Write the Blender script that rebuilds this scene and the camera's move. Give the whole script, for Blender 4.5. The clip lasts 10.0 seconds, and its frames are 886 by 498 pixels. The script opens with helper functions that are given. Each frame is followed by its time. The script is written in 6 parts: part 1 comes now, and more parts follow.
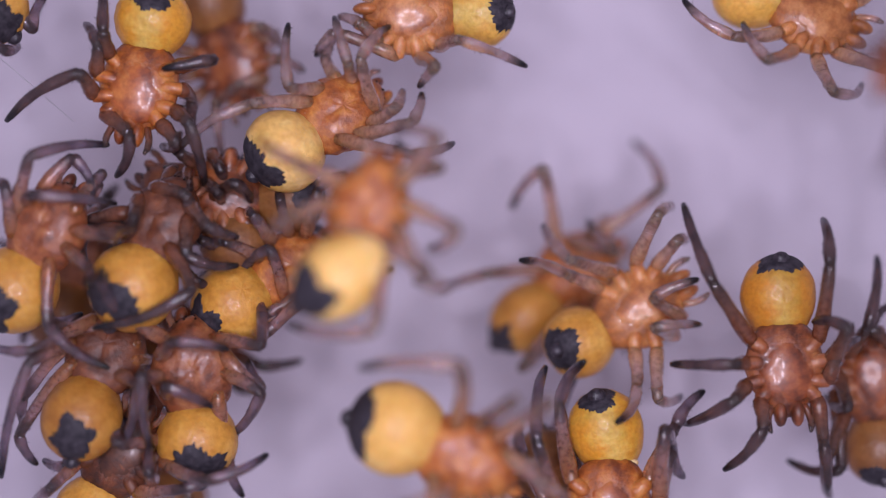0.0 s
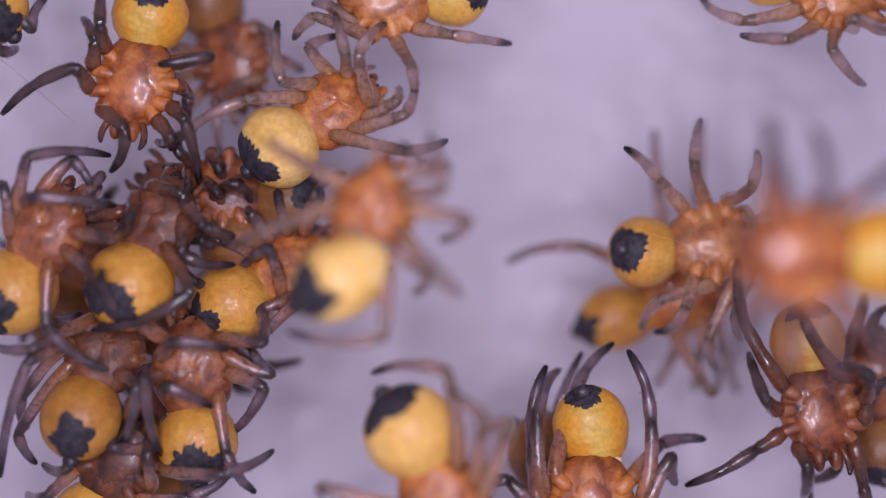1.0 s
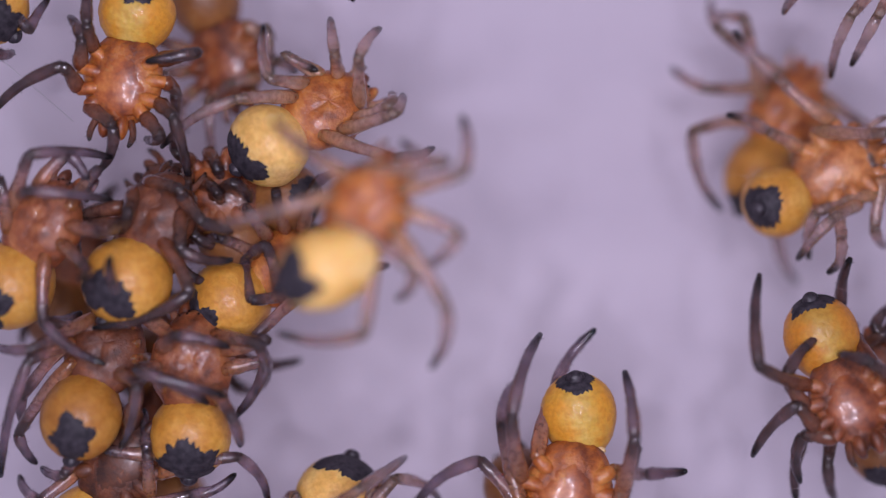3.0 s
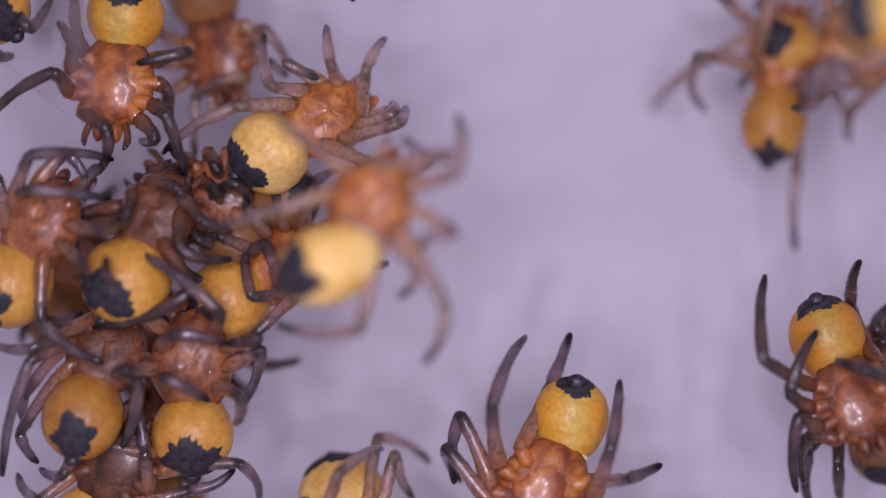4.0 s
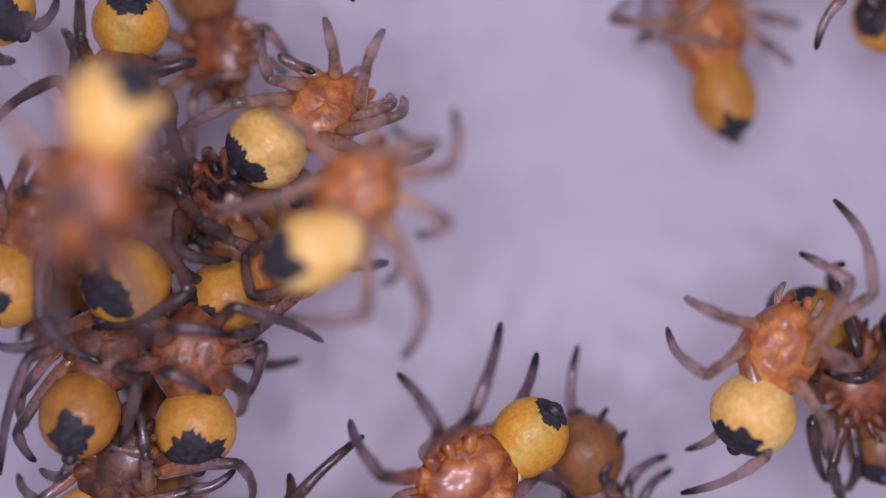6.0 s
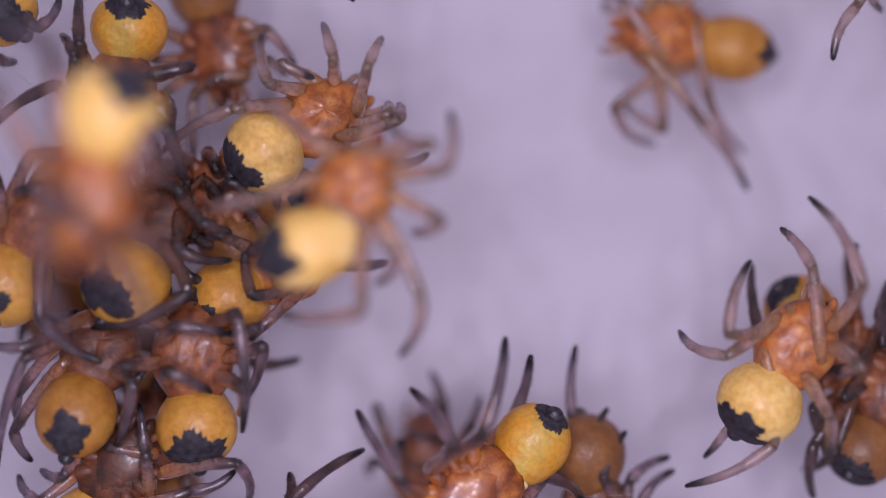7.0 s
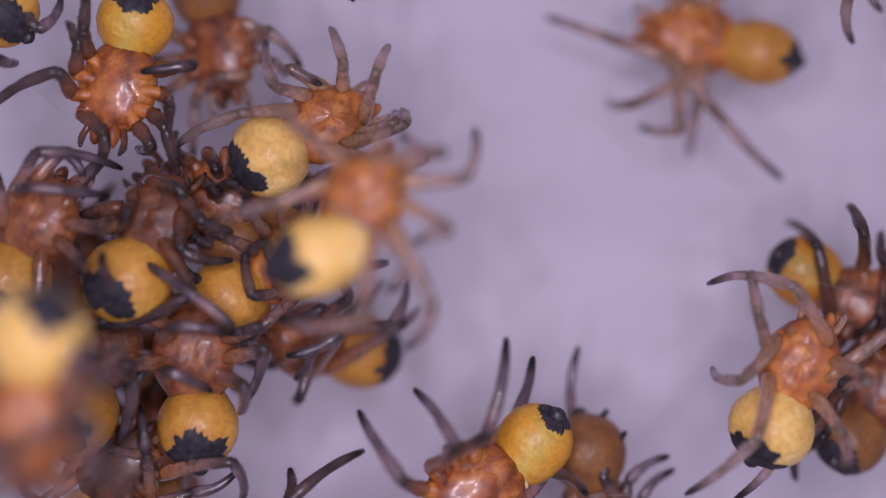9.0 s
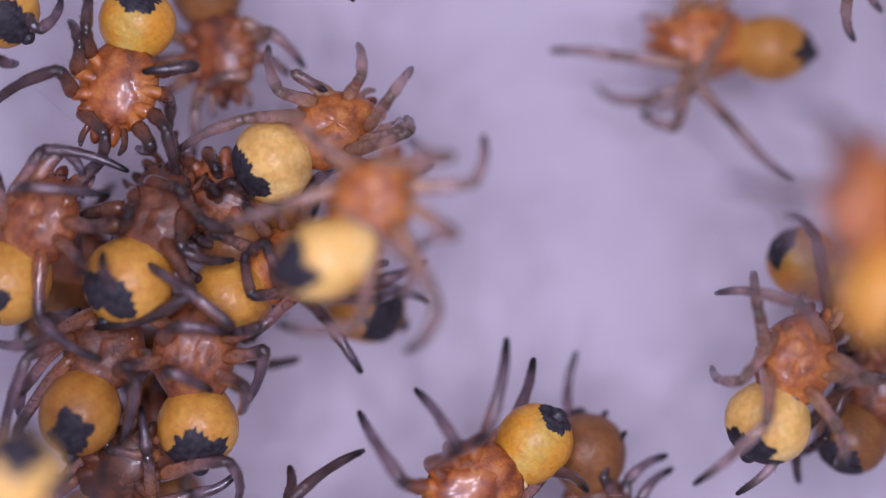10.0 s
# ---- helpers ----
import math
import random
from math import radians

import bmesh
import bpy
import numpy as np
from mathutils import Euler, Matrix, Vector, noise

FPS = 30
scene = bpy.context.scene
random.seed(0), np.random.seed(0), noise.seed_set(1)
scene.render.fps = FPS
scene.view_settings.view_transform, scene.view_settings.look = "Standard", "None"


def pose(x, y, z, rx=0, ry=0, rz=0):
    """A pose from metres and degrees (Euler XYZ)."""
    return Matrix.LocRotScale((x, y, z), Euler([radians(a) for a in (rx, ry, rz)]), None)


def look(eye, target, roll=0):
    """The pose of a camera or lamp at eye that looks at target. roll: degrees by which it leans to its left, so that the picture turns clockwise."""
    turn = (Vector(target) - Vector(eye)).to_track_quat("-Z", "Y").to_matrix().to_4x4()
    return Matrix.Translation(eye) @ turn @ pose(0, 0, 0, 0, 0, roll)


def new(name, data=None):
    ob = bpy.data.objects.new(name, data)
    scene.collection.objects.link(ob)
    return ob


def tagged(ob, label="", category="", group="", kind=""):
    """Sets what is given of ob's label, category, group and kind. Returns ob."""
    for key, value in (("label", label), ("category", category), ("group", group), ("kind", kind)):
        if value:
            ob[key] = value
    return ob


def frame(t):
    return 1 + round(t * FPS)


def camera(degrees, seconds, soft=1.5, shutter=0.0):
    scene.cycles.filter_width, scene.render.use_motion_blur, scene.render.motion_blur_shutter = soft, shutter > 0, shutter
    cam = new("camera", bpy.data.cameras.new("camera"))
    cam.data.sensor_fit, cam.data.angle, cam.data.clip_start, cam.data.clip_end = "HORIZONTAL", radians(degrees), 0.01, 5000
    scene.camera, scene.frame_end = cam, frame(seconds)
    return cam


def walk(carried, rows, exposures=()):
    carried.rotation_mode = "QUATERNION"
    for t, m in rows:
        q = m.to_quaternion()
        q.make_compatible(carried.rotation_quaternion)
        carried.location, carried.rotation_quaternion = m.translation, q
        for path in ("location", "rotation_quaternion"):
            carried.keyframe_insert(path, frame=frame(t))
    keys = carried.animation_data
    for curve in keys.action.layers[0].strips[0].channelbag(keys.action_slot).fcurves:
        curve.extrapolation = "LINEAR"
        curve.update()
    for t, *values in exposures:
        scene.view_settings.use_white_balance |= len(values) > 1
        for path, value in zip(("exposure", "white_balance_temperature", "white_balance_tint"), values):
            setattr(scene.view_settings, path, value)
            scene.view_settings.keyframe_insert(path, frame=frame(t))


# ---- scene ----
MM = 0.001
EYE = 22.66      # height of the lens over the paper, in millimetres
FOCUS = 18.66    # distance of the sharp plane

# ---- camera: a fixed macro lens that looks straight down ----
cam = camera(30.0, 10.0, soft=1.15, shutter=0.5)
cam.data.dof.use_dof = True
cam.data.dof.focus_distance = FOCUS * MM
cam.data.dof.aperture_fstop = 46.0
walk(cam, [(0, pose(0, 0, EYE * MM)), (10, pose(0, 0, EYE * MM))], exposures=[(0, 0.14, 6500, 10), (2.5, 0.04, 6500, 10), (5.5, 0.0, 6500, 10), (6.8, 0.03, 6500, 10), (8.2, 0.01, 6500, 10), (8.5, -0.06, 6500, 10), (9.1, -0.09, 6500, 10), (9.4, 0.1, 6500, 10), (10, 0.1, 6200, 10)])

# ---- light: pale room light and the ring of small lamps round the lens ----
world = bpy.data.worlds.new("room_light")
scene.world = world
world.use_nodes = True
world.node_tree.nodes["Background"].inputs["Color"].default_value = (0.82, 0.73, 1.0, 1)
world.node_tree.nodes["Background"].inputs["Strength"].default_value = 0.33


def ring_light(count, radius, height, power):
    for i in range(count):
        a = 2 * math.pi * (i + 0.5) / count
        lamp = bpy.data.lights.new("ring_lamp", "AREA")
        lamp.shape, lamp.size, lamp.energy, lamp.color = "DISK", 1.1 * MM, power, (0.93, 0.865, 1.105)
        ob = new("ring_lamp", lamp)
        eye = Vector((radius * math.cos(a), radius * math.sin(a), height)) * MM
        ob.matrix_world = look(eye, (0, 0, 3 * MM))


ring_light(8, 4.2, 22.5, 0.00039)


# ---- materials ----
def nodes_of(name):
    mat = bpy.data.materials.new(name)
    mat.use_nodes = True
    return mat, mat.node_tree.nodes, mat.node_tree.links, mat.node_tree.nodes["Principled BSDF"]


def ramp_of(nodes, links, source, stops):
    ramp = nodes.new("ShaderNodeValToRGB")
    while len(ramp.color_ramp.elements) < len(stops):
        ramp.color_ramp.elements.new(0.5)
    for e, (p, c) in zip(ramp.color_ramp.elements, stops):
        e.position, e.color = p, (*c, 1)
    links.new(source, ramp.inputs["Fac"])
    return ramp.outputs["Color"]


def grain(nodes, links, scale, detail=4.0, rough=0.6):
    """Noise on the thing's own space; scale in features per millimetre."""
    coord = nodes.new("ShaderNodeTexCoord")
    tex = nodes.new("ShaderNodeTexNoise")
    tex.inputs["Scale"].default_value = scale * 1000
    tex.inputs["Detail"].default_value = detail
    tex.inputs["Roughness"].default_value = rough
    links.new(coord.outputs["Object"], tex.inputs["Vector"])
    return tex.outputs["Fac"]


def mixed(nodes, links, kind, fac, a, b):
    m = nodes.new("ShaderNodeMix")
    m.data_type, m.blend_type = "RGBA", kind
    for value, slot in ((fac, 0), (a, 6), (b, 7)):
        if hasattr(value, "links"):
            links.new(value, m.inputs[slot])
        elif slot == 0:
            m.inputs[0].default_value = value
        else:
            m.inputs[slot].default_value = (*value, 1)
    return m.outputs[2]


def relief(nodes, links, bsdf, source, strength, depth):
    bump = nodes.new("ShaderNodeBump")
    bump.inputs["Strength"].default_value = strength
    bump.inputs["Distance"].default_value = depth * MM
    links.new(source, bump.inputs["Height"])
    links.new(bump.outputs["Normal"], bsdf.inputs["Normal"])


def soft_body(bsdf, amount, rough, reach=0.12):
    bsdf.inputs["Roughness"].default_value = rough
    bsdf.inputs["Subsurface Weight"].default_value = amount
    bsdf.inputs["Subsurface Radius"].default_value = (1.0, 0.45, 0.2)
    bsdf.inputs["Subsurface Scale"].default_value = reach * MM


def tinted(nodes, links, colour, low, high):
    """Slight change of tone from one animal part to the next."""
    info = nodes.new("ShaderNodeObjectInfo")
    tone = ramp_of(nodes, links, info.outputs["Random"], [(0, (low,) * 3), (1, (high,) * 3)])
    return mixed(nodes, links, "MULTIPLY", 1.0, colour, tone)


def abdomen_material(name, deep, mid, pale, flank=None):
    mat, nodes, links, bsdf = nodes_of(name)
    broad = ramp_of(nodes, links, grain(nodes, links, 2.2, 3), [(0.25, deep), (0.52, mid), (0.78, pale)])
    if flank:
        # the belly is olive yellow along its middle and amber along the flanks
        coord, split, wide = nodes.new("ShaderNodeTexCoord"), nodes.new("ShaderNodeSeparateXYZ"), nodes.new("ShaderNodeMath")
        wide.operation = "ABSOLUTE"
        links.new(coord.outputs["Object"], split.inputs[0])
        links.new(split.outputs["X"], wide.inputs[0])
        reach = nodes.new("ShaderNodeMath")
        reach.operation, reach.inputs[1].default_value = "MULTIPLY_ADD", 1900
        links.new(wide.outputs[0], reach.inputs[0])
        links.new(grain(nodes, links, 5, 3), reach.inputs[2])
        side = ramp_of(nodes, links, reach.outputs[0], [(0.62, (0, 0, 0)), (1.0, (1, 1, 1))])
        broad = mixed(nodes, links, "MIX", side, broad, flank)
    fine = ramp_of(nodes, links, grain(nodes, links, 15, 4), [(0.36, (0.70, 0.56, 0.40)), (0.56, (1.0, 1.0, 1.0)), (0.72, (1.12, 1.14, 1.3))])
    links.new(tinted(nodes, links, mixed(nodes, links, "MULTIPLY", 0.5, broad, fine), 0.9, 1.0), bsdf.inputs["Base Color"])
    soft_body(bsdf, 0.3, 0.5)
    bsdf.inputs["Coat Weight"].default_value = 0.16
    bsdf.inputs["Coat Roughness"].default_value = 0.14
    relief(nodes, links, bsdf, grain(nodes, links, 8, 5, 0.65), 0.5, 0.03)
    return mat


def shell_material(name, deep, mid, pale, rough=0.42, bumps=0.75, gloss=0.3, slick=0.11):
    mat, nodes, links, bsdf = nodes_of(name)
    broad = ramp_of(nodes, links, grain(nodes, links, 4.2, 5, 0.6), [(0.34, deep), (0.5, mid), (0.7, pale)])
    fine = ramp_of(nodes, links, grain(nodes, links, 30, 3), [(0.32, (0.74, 0.64, 0.58)), (0.58, (1.0, 1.0, 1.0))])
    links.new(tinted(nodes, links, mixed(nodes, links, "MULTIPLY", 0.6, broad, fine), 0.82, 1.0), bsdf.inputs["Base Color"])
    soft_body(bsdf, 0.3, rough, 0.1)
    bsdf.inputs["Coat Weight"].default_value = gloss
    bsdf.inputs["Coat Roughness"].default_value = slick
    relief(nodes, links, bsdf, grain(nodes, links, 16, 5, 0.6), bumps, 0.02)
    return mat


def leg_material(name, stops, clear):
    """Pigment runs along the limb from hip to foot."""
    mat, nodes, links, bsdf = nodes_of(name)
    uv = nodes.new("ShaderNodeUVMap")
    split = nodes.new("ShaderNodeSeparateXYZ")
    links.new(uv.outputs["UV"], split.inputs[0])
    along = ramp_of(nodes, links, split.outputs["Y"], stops)
    fine = ramp_of(nodes, links, grain(nodes, links, 16, 4), [(0.34, (0.36, 0.3, 0.32)), (0.58, (1.0, 1.0, 1.0))])
    links.new(tinted(nodes, links, mixed(nodes, links, "MULTIPLY", 0.7, along, fine), 0.8, 1.0), bsdf.inputs["Base Color"])
    soft_body(bsdf, 0.3, 0.15, 0.08)
    bsdf.inputs["IOR"].default_value = 1.38
    bsdf.inputs["Transmission Weight"].default_value = clear
    bsdf.inputs["Coat Weight"].default_value = 0.5
    bsdf.inputs["Coat Roughness"].default_value = 0.1
    relief(nodes, links, bsdf, grain(nodes, links, 14, 5, 0.6), 0.4, 0.016)
    return mat


ABDOMEN = {
    "orange": abdomen_material("amber_abdomen", (0.48, 0.20, 0.025), (0.66, 0.32, 0.048), (0.78, 0.46, 0.11)),
    "pale": abdomen_material("yellow_abdomen", (0.70, 0.38, 0.075), (0.88, 0.56, 0.165), (0.95, 0.72, 0.33)),
    "gold": abdomen_material("golden_abdomen", (0.62, 0.32, 0.06), (0.82, 0.49, 0.125), (0.91, 0.65, 0.25)),
    "tawny": abdomen_material("tawny_abdomen", (0.40, 0.155, 0.022), (0.57, 0.26, 0.04), (0.70, 0.39, 0.09)),
    # deeper amber, with the shade of overlying legs mixed into the colour
    "deep": abdomen_material("deep_amber_abdomen", (0.30, 0.115, 0.018), (0.47, 0.205, 0.03), (0.64, 0.33, 0.07)),
    # yellow darkened to brown: the shade on low-lying animals is put into the colour
    "dull": abdomen_material("shaded_yellow_abdomen", (0.16, 0.06, 0.018), (0.26, 0.105, 0.028), (0.38, 0.17, 0.05)),
}
BELLY = {
    "orange": abdomen_material("olive_amber_belly", (0.44, 0.24, 0.03), (0.60, 0.36, 0.05), (0.72, 0.50, 0.12), (0.68, 0.27, 0.02)),
    "peach": abdomen_material("pale_yellow_belly", (0.58, 0.36, 0.06), (0.76, 0.52, 0.12), (0.86, 0.66, 0.24), (0.80, 0.44, 0.08)),
    "red": abdomen_material("olive_brown_belly", (0.38, 0.20, 0.026), (0.53, 0.31, 0.045), (0.66, 0.45, 0.11), (0.58, 0.23, 0.02)),
    "pale": abdomen_material("olive_yellow_belly", (0.52, 0.31, 0.04), (0.70, 0.45, 0.08), (0.80, 0.58, 0.16), (0.74, 0.34, 0.03)),
}
SHELL = {
    "orange": shell_material("orange_shell", (0.18, 0.04, 0.01), (0.46, 0.135, 0.024), (0.72, 0.31, 0.075)),
    "peach": shell_material("pale_orange_shell", (0.32, 0.11, 0.03), (0.56, 0.205, 0.058), (0.77, 0.38, 0.14)),
    "red": shell_material("red_brown_shell", (0.10, 0.026, 0.011), (0.29, 0.085, 0.03), (0.50, 0.20, 0.075)),
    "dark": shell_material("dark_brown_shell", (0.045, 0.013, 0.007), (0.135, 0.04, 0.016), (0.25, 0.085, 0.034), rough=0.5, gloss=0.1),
}
STERNUM = {
    "orange": shell_material("red_brown_plate", (0.17, 0.035, 0.009), (0.40, 0.105, 0.02), (0.60, 0.22, 0.05), bumps=0.25, gloss=0.5, slick=0.16),
    "peach": shell_material("orange_plate", (0.28, 0.08, 0.02), (0.52, 0.19, 0.05), (0.72, 0.34, 0.12), bumps=0.25, gloss=0.5, slick=0.16),
    "red": shell_material("brown_plate", (0.11, 0.024, 0.008), (0.28, 0.07, 0.018), (0.46, 0.15, 0.042), bumps=0.25, gloss=0.5, slick=0.16),
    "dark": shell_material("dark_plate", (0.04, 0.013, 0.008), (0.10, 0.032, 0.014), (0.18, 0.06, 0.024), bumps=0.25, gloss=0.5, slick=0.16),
}
# colours of the abdomen and of the fore body, by the tone of the animal; dull and deep abdomens hold shade
TONES = {
    "orange": ("orange", "orange"), "pale": ("pale", "orange"), "peach": ("orange", "peach"), "gold": ("gold", "orange"), "apricot": ("orange", "peach"),
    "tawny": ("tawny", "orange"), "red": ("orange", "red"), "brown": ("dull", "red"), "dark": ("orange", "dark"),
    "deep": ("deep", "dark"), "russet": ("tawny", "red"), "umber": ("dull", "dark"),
}
FEMUR = {
    "grey": leg_material("amber_femur", [(0, (0.754, 0.307, 0.111)), (0.35, (0.673, 0.344, 0.221)), (0.7, (0.539, 0.329, 0.316)), (0.84, (0.229, 0.146, 0.145)), (1, (0.134, 0.088, 0.094))], 0.68),
    "dark": leg_material("brown_femur", [(0, (0.30, 0.095, 0.038)), (0.4, (0.27, 0.11, 0.065)), (0.75, (0.165, 0.085, 0.065)), (1, (0.07, 0.042, 0.040))], 0.45),
    "tan": leg_material("tan_femur", [(0, (0.84, 0.45, 0.20)), (0.4, (0.84, 0.54, 0.38)), (0.72, (0.74, 0.49, 0.43)), (0.84, (0.40, 0.26, 0.20)), (1, (0.50, 0.36, 0.29))], 0.68),
}
SHIN = {
    "grey": leg_material("grey_brown_shin", [(0, (0.213, 0.137, 0.141)), (0.2, (0.482, 0.338, 0.378)), (0.48, (0.242, 0.173, 0.207)), (0.6, (0.396, 0.293, 0.356)), (0.8, (0.142, 0.109, 0.137)), (0.93, (0.017, 0.017, 0.022))], 0.78),
    "dark": leg_material("dark_brown_shin", [(0, (0.085, 0.047, 0.043)), (0.25, (0.215, 0.130, 0.130)), (0.55, (0.095, 0.058, 0.060)), (0.65, (0.175, 0.108, 0.115)), (0.85, (0.050, 0.034, 0.038)), (0.93, (0.012, 0.010, 0.013))], 0.6),
    "tan": leg_material("tan_shin", [(0, (0.50, 0.34, 0.26)), (0.22, (0.82, 0.60, 0.56)), (0.48, (0.56, 0.40, 0.38)), (0.6, (0.74, 0.54, 0.54)), (0.78, (0.28, 0.21, 0.20)), (0.9, (0.03, 0.026, 0.032))], 0.78),
}
mat, nodes, links, bsdf = nodes_of("black_patch")
links.new(ramp_of(nodes, links, grain(nodes, links, 14, 4), [(0.35, (0.016, 0.014, 0.019)), (0.75, (0.062, 0.052, 0.064))]), bsdf.inputs["Base Color"])
bsdf.inputs["Roughness"].default_value = 0.55
bsdf.inputs["Specular IOR Level"].default_value = 0.25
relief(nodes, links, bsdf, grain(nodes, links, 18, 4), 0.6, 0.02)
PATCH = mat
mat, nodes, links, bsdf = nodes_of("black_eye")
bsdf.inputs["Base Color"].default_value = (0.01, 0.007, 0.007, 1)
bsdf.inputs["Roughness"].default_value = 0.08
EYES = mat
mat, nodes, links, bsdf = nodes_of("dark_grey_spinneret")
links.new(ramp_of(nodes, links, grain(nodes, links, 16, 4), [(0.35, (0.012, 0.01, 0.014)), (0.7, (0.06, 0.048, 0.062))]), bsdf.inputs["Base Color"])
bsdf.inputs["Roughness"].default_value = 0.35
relief(nodes, links, bsdf, grain(nodes, links, 20, 4), 0.6, 0.02)
SPINNERET = mat
LUNG = abdomen_material("cream_plate", (0.72, 0.46, 0.18), (0.84, 0.62, 0.32), (0.9, 0.74, 0.46))
mat, nodes, links, bsdf = nodes_of("silk")
bsdf.inputs["Base Color"].default_value = (0.5, 0.48, 0.52, 1)
bsdf.inputs["Roughness"].default_value = 0.3
bsdf.inputs["Transmission Weight"].default_value = 0.5
SILK = mat
mat, nodes, links, bsdf = nodes_of("white_paper")
cloud = ramp_of(nodes, links, grain(nodes, links, 0.16, 3), [(0.3, (0.61, 0.551, 0.628)), (0.7, (0.665, 0.606, 0.68))])
coord = nodes.new("ShaderNodeTexCoord")
turn = nodes.new("ShaderNodeMapping")
turn.inputs["Rotation"].default_value = (0, 0, radians(-38))
turn.inputs["Scale"].default_value = (0.12, 1.0, 1.0)
links.new(coord.outputs["Object"], turn.inputs["Vector"])
brush = nodes.new("ShaderNodeTexNoise")
brush.inputs["Scale"].default_value = 700
brush.inputs["Detail"].default_value = 4
links.new(turn.outputs["Vector"], brush.inputs["Vector"])
streak = ramp_of(nodes, links, brush.outputs["Fac"], [(0.3, (0.93, 0.925, 0.94)), (0.7, (1, 1, 1))])
cloud = mixed(nodes, links, "MULTIPLY", 1.0, cloud, streak)
fibre = ramp_of(nodes, links, grain(nodes, links, 5, 5), [(0.3, (0.95, 0.95, 0.96)), (0.7, (1, 1, 1))])
links.new(mixed(nodes, links, "MULTIPLY", 1.0, cloud, fibre), bsdf.inputs["Base Color"])
bsdf.inputs["Roughness"].default_value = 0.85
relief(nodes, links, bsdf, grain(nodes, links, 6, 5), 0.3, 0.03)
PAPER = mat


# ---- shapes ----
def part(name, bm, material, parent, label=""):
    mesh = bpy.data.meshes.new(name)
    for f in bm.faces:
        f.smooth = True
    bm.to_mesh(mesh)
    bm.free()
    mesh.materials.append(material)
    ob = new(name, mesh)
    ob.parent = parent
    return tagged(ob, label)


def blob(bm, centre, size, seg=20, rings=14, shape=None):
    """A rounded body about centre with half axes size; shape bends a unit direction into its place."""
    made = bmesh.ops.create_uvsphere(bm, u_segments=seg, v_segments=rings, radius=1.0)["verts"]
    for v in made:
        d = v.co.copy()
        p = shape(d) if shape else Vector((d.x * size[0], d.y * size[1], d.z * size[2]))
        v.co = (p + Vector(centre)) * MM
    return made


def tube(bm, points, radii, rng, sides=9, hairs=0):
    """A limb along points, in millimetres, with rounded ends and fine bristles; the second map coordinate runs from 0 to 1."""
    pts = [Vector(p) for p in points]
    n = len(pts)
    uv = bm.loops.layers.uv.verify()
    far, loops = {}, []
    for i, p in enumerate(pts):
        way = (pts[min(i + 1, n - 1)] - pts[max(i - 1, 0)]).normalized()
        side = way.cross(Vector((0, 0, 1)))
        side = side.normalized() if side.length > 1e-4 else Vector((1, 0, 0))
        over = side.cross(way)
        ring = []
        for k in range(sides):
            a = 2 * math.pi * k / sides
            r = radii[i] * (1 + rng.uniform(-0.05, 0.05))
            v = bm.verts.new((p + side * math.cos(a) * r + over * math.sin(a) * r) * MM)
            far[v] = i / (n - 1)
            ring.append(v)
        loops.append((ring, way, side, over))
    for (a, *_), (b, *_) in zip(loops, loops[1:]):
        for k in range(sides):
            bm.faces.new((a[k], a[(k + 1) % sides], b[(k + 1) % sides], b[k]))
    for ring, p, out, at in ((loops[0][0], pts[0], -loops[0][1], 0.0), (loops[-1][0], pts[-1], loops[-1][1], 1.0)):
        r = radii[0] if at == 0 else radii[-1]
        tip = bm.verts.new((p + out * r * 0.8) * MM)
        far[tip] = at
        for k in range(sides):
            bm.faces.new((ring[k], ring[(k + 1) % sides], tip))
    for _ in range(hairs):
        i = rng.randint(1, n - 2)
        ring, way, side, over = loops[i]
        root = ring[rng.randrange(sides)]
        base = root.co / MM
        out = (base - pts[i]).normalized()
        end = base + (out * 0.8 + way * 0.7).normalized() * rng.uniform(0.015, 0.045)
        three = [root] + [bm.verts.new((base + way.cross(out) * s * 0.0019 - out * 0.006 + way * 0.006) * MM) for s in (1, -1)]
        top = bm.verts.new(end * MM)
        for v in (*three[1:], top):
            far[v] = min(0.9, i / (n - 1) + 0.2)
        for k in range(3):
            bm.faces.new((three[k], three[(k + 1) % 3], top))
    bmesh.ops.recalc_face_normals(bm, faces=bm.faces)
    for f in bm.faces:
        for loop in f.loops:
            loop[uv].uv = (0.5, far[loop.vert])


HIPS = [(0.345, 1.13), (0.495, 0.945), (0.52, 0.69), (0.40, 0.45)]   # across and along the body, front pair to rear pair


def abdomen_skin(d):
    """Egg-shaped abdomen, fuller behind the middle."""
    fat = 1.0 - 0.10 * d.y - 0.05 * d.y * d.y
    return Vector((d.x * 0.435 * fat, d.y * 0.475, d.z * 0.42 * fat + 0.03 * (1 - d.y * d.y)))


def fore_skin(d, broad):
    """Fore body: broad behind, drawn in to a blunt head, with a shallow groove."""
    wide = broad * (1.0 - 0.36 * max(0.0, d.y) ** 1.5)
    rise = 0.28 * (1.0 + 0.18 * max(0.0, d.y)) - 0.035 * math.exp(-((d.x / 0.16) ** 2 + ((d.y + 0.25) / 0.3) ** 2)) * (d.z > 0)
    return Vector((d.x * wide, d.y * 0.56, d.z * (rise if d.z > 0 else 0.22)))


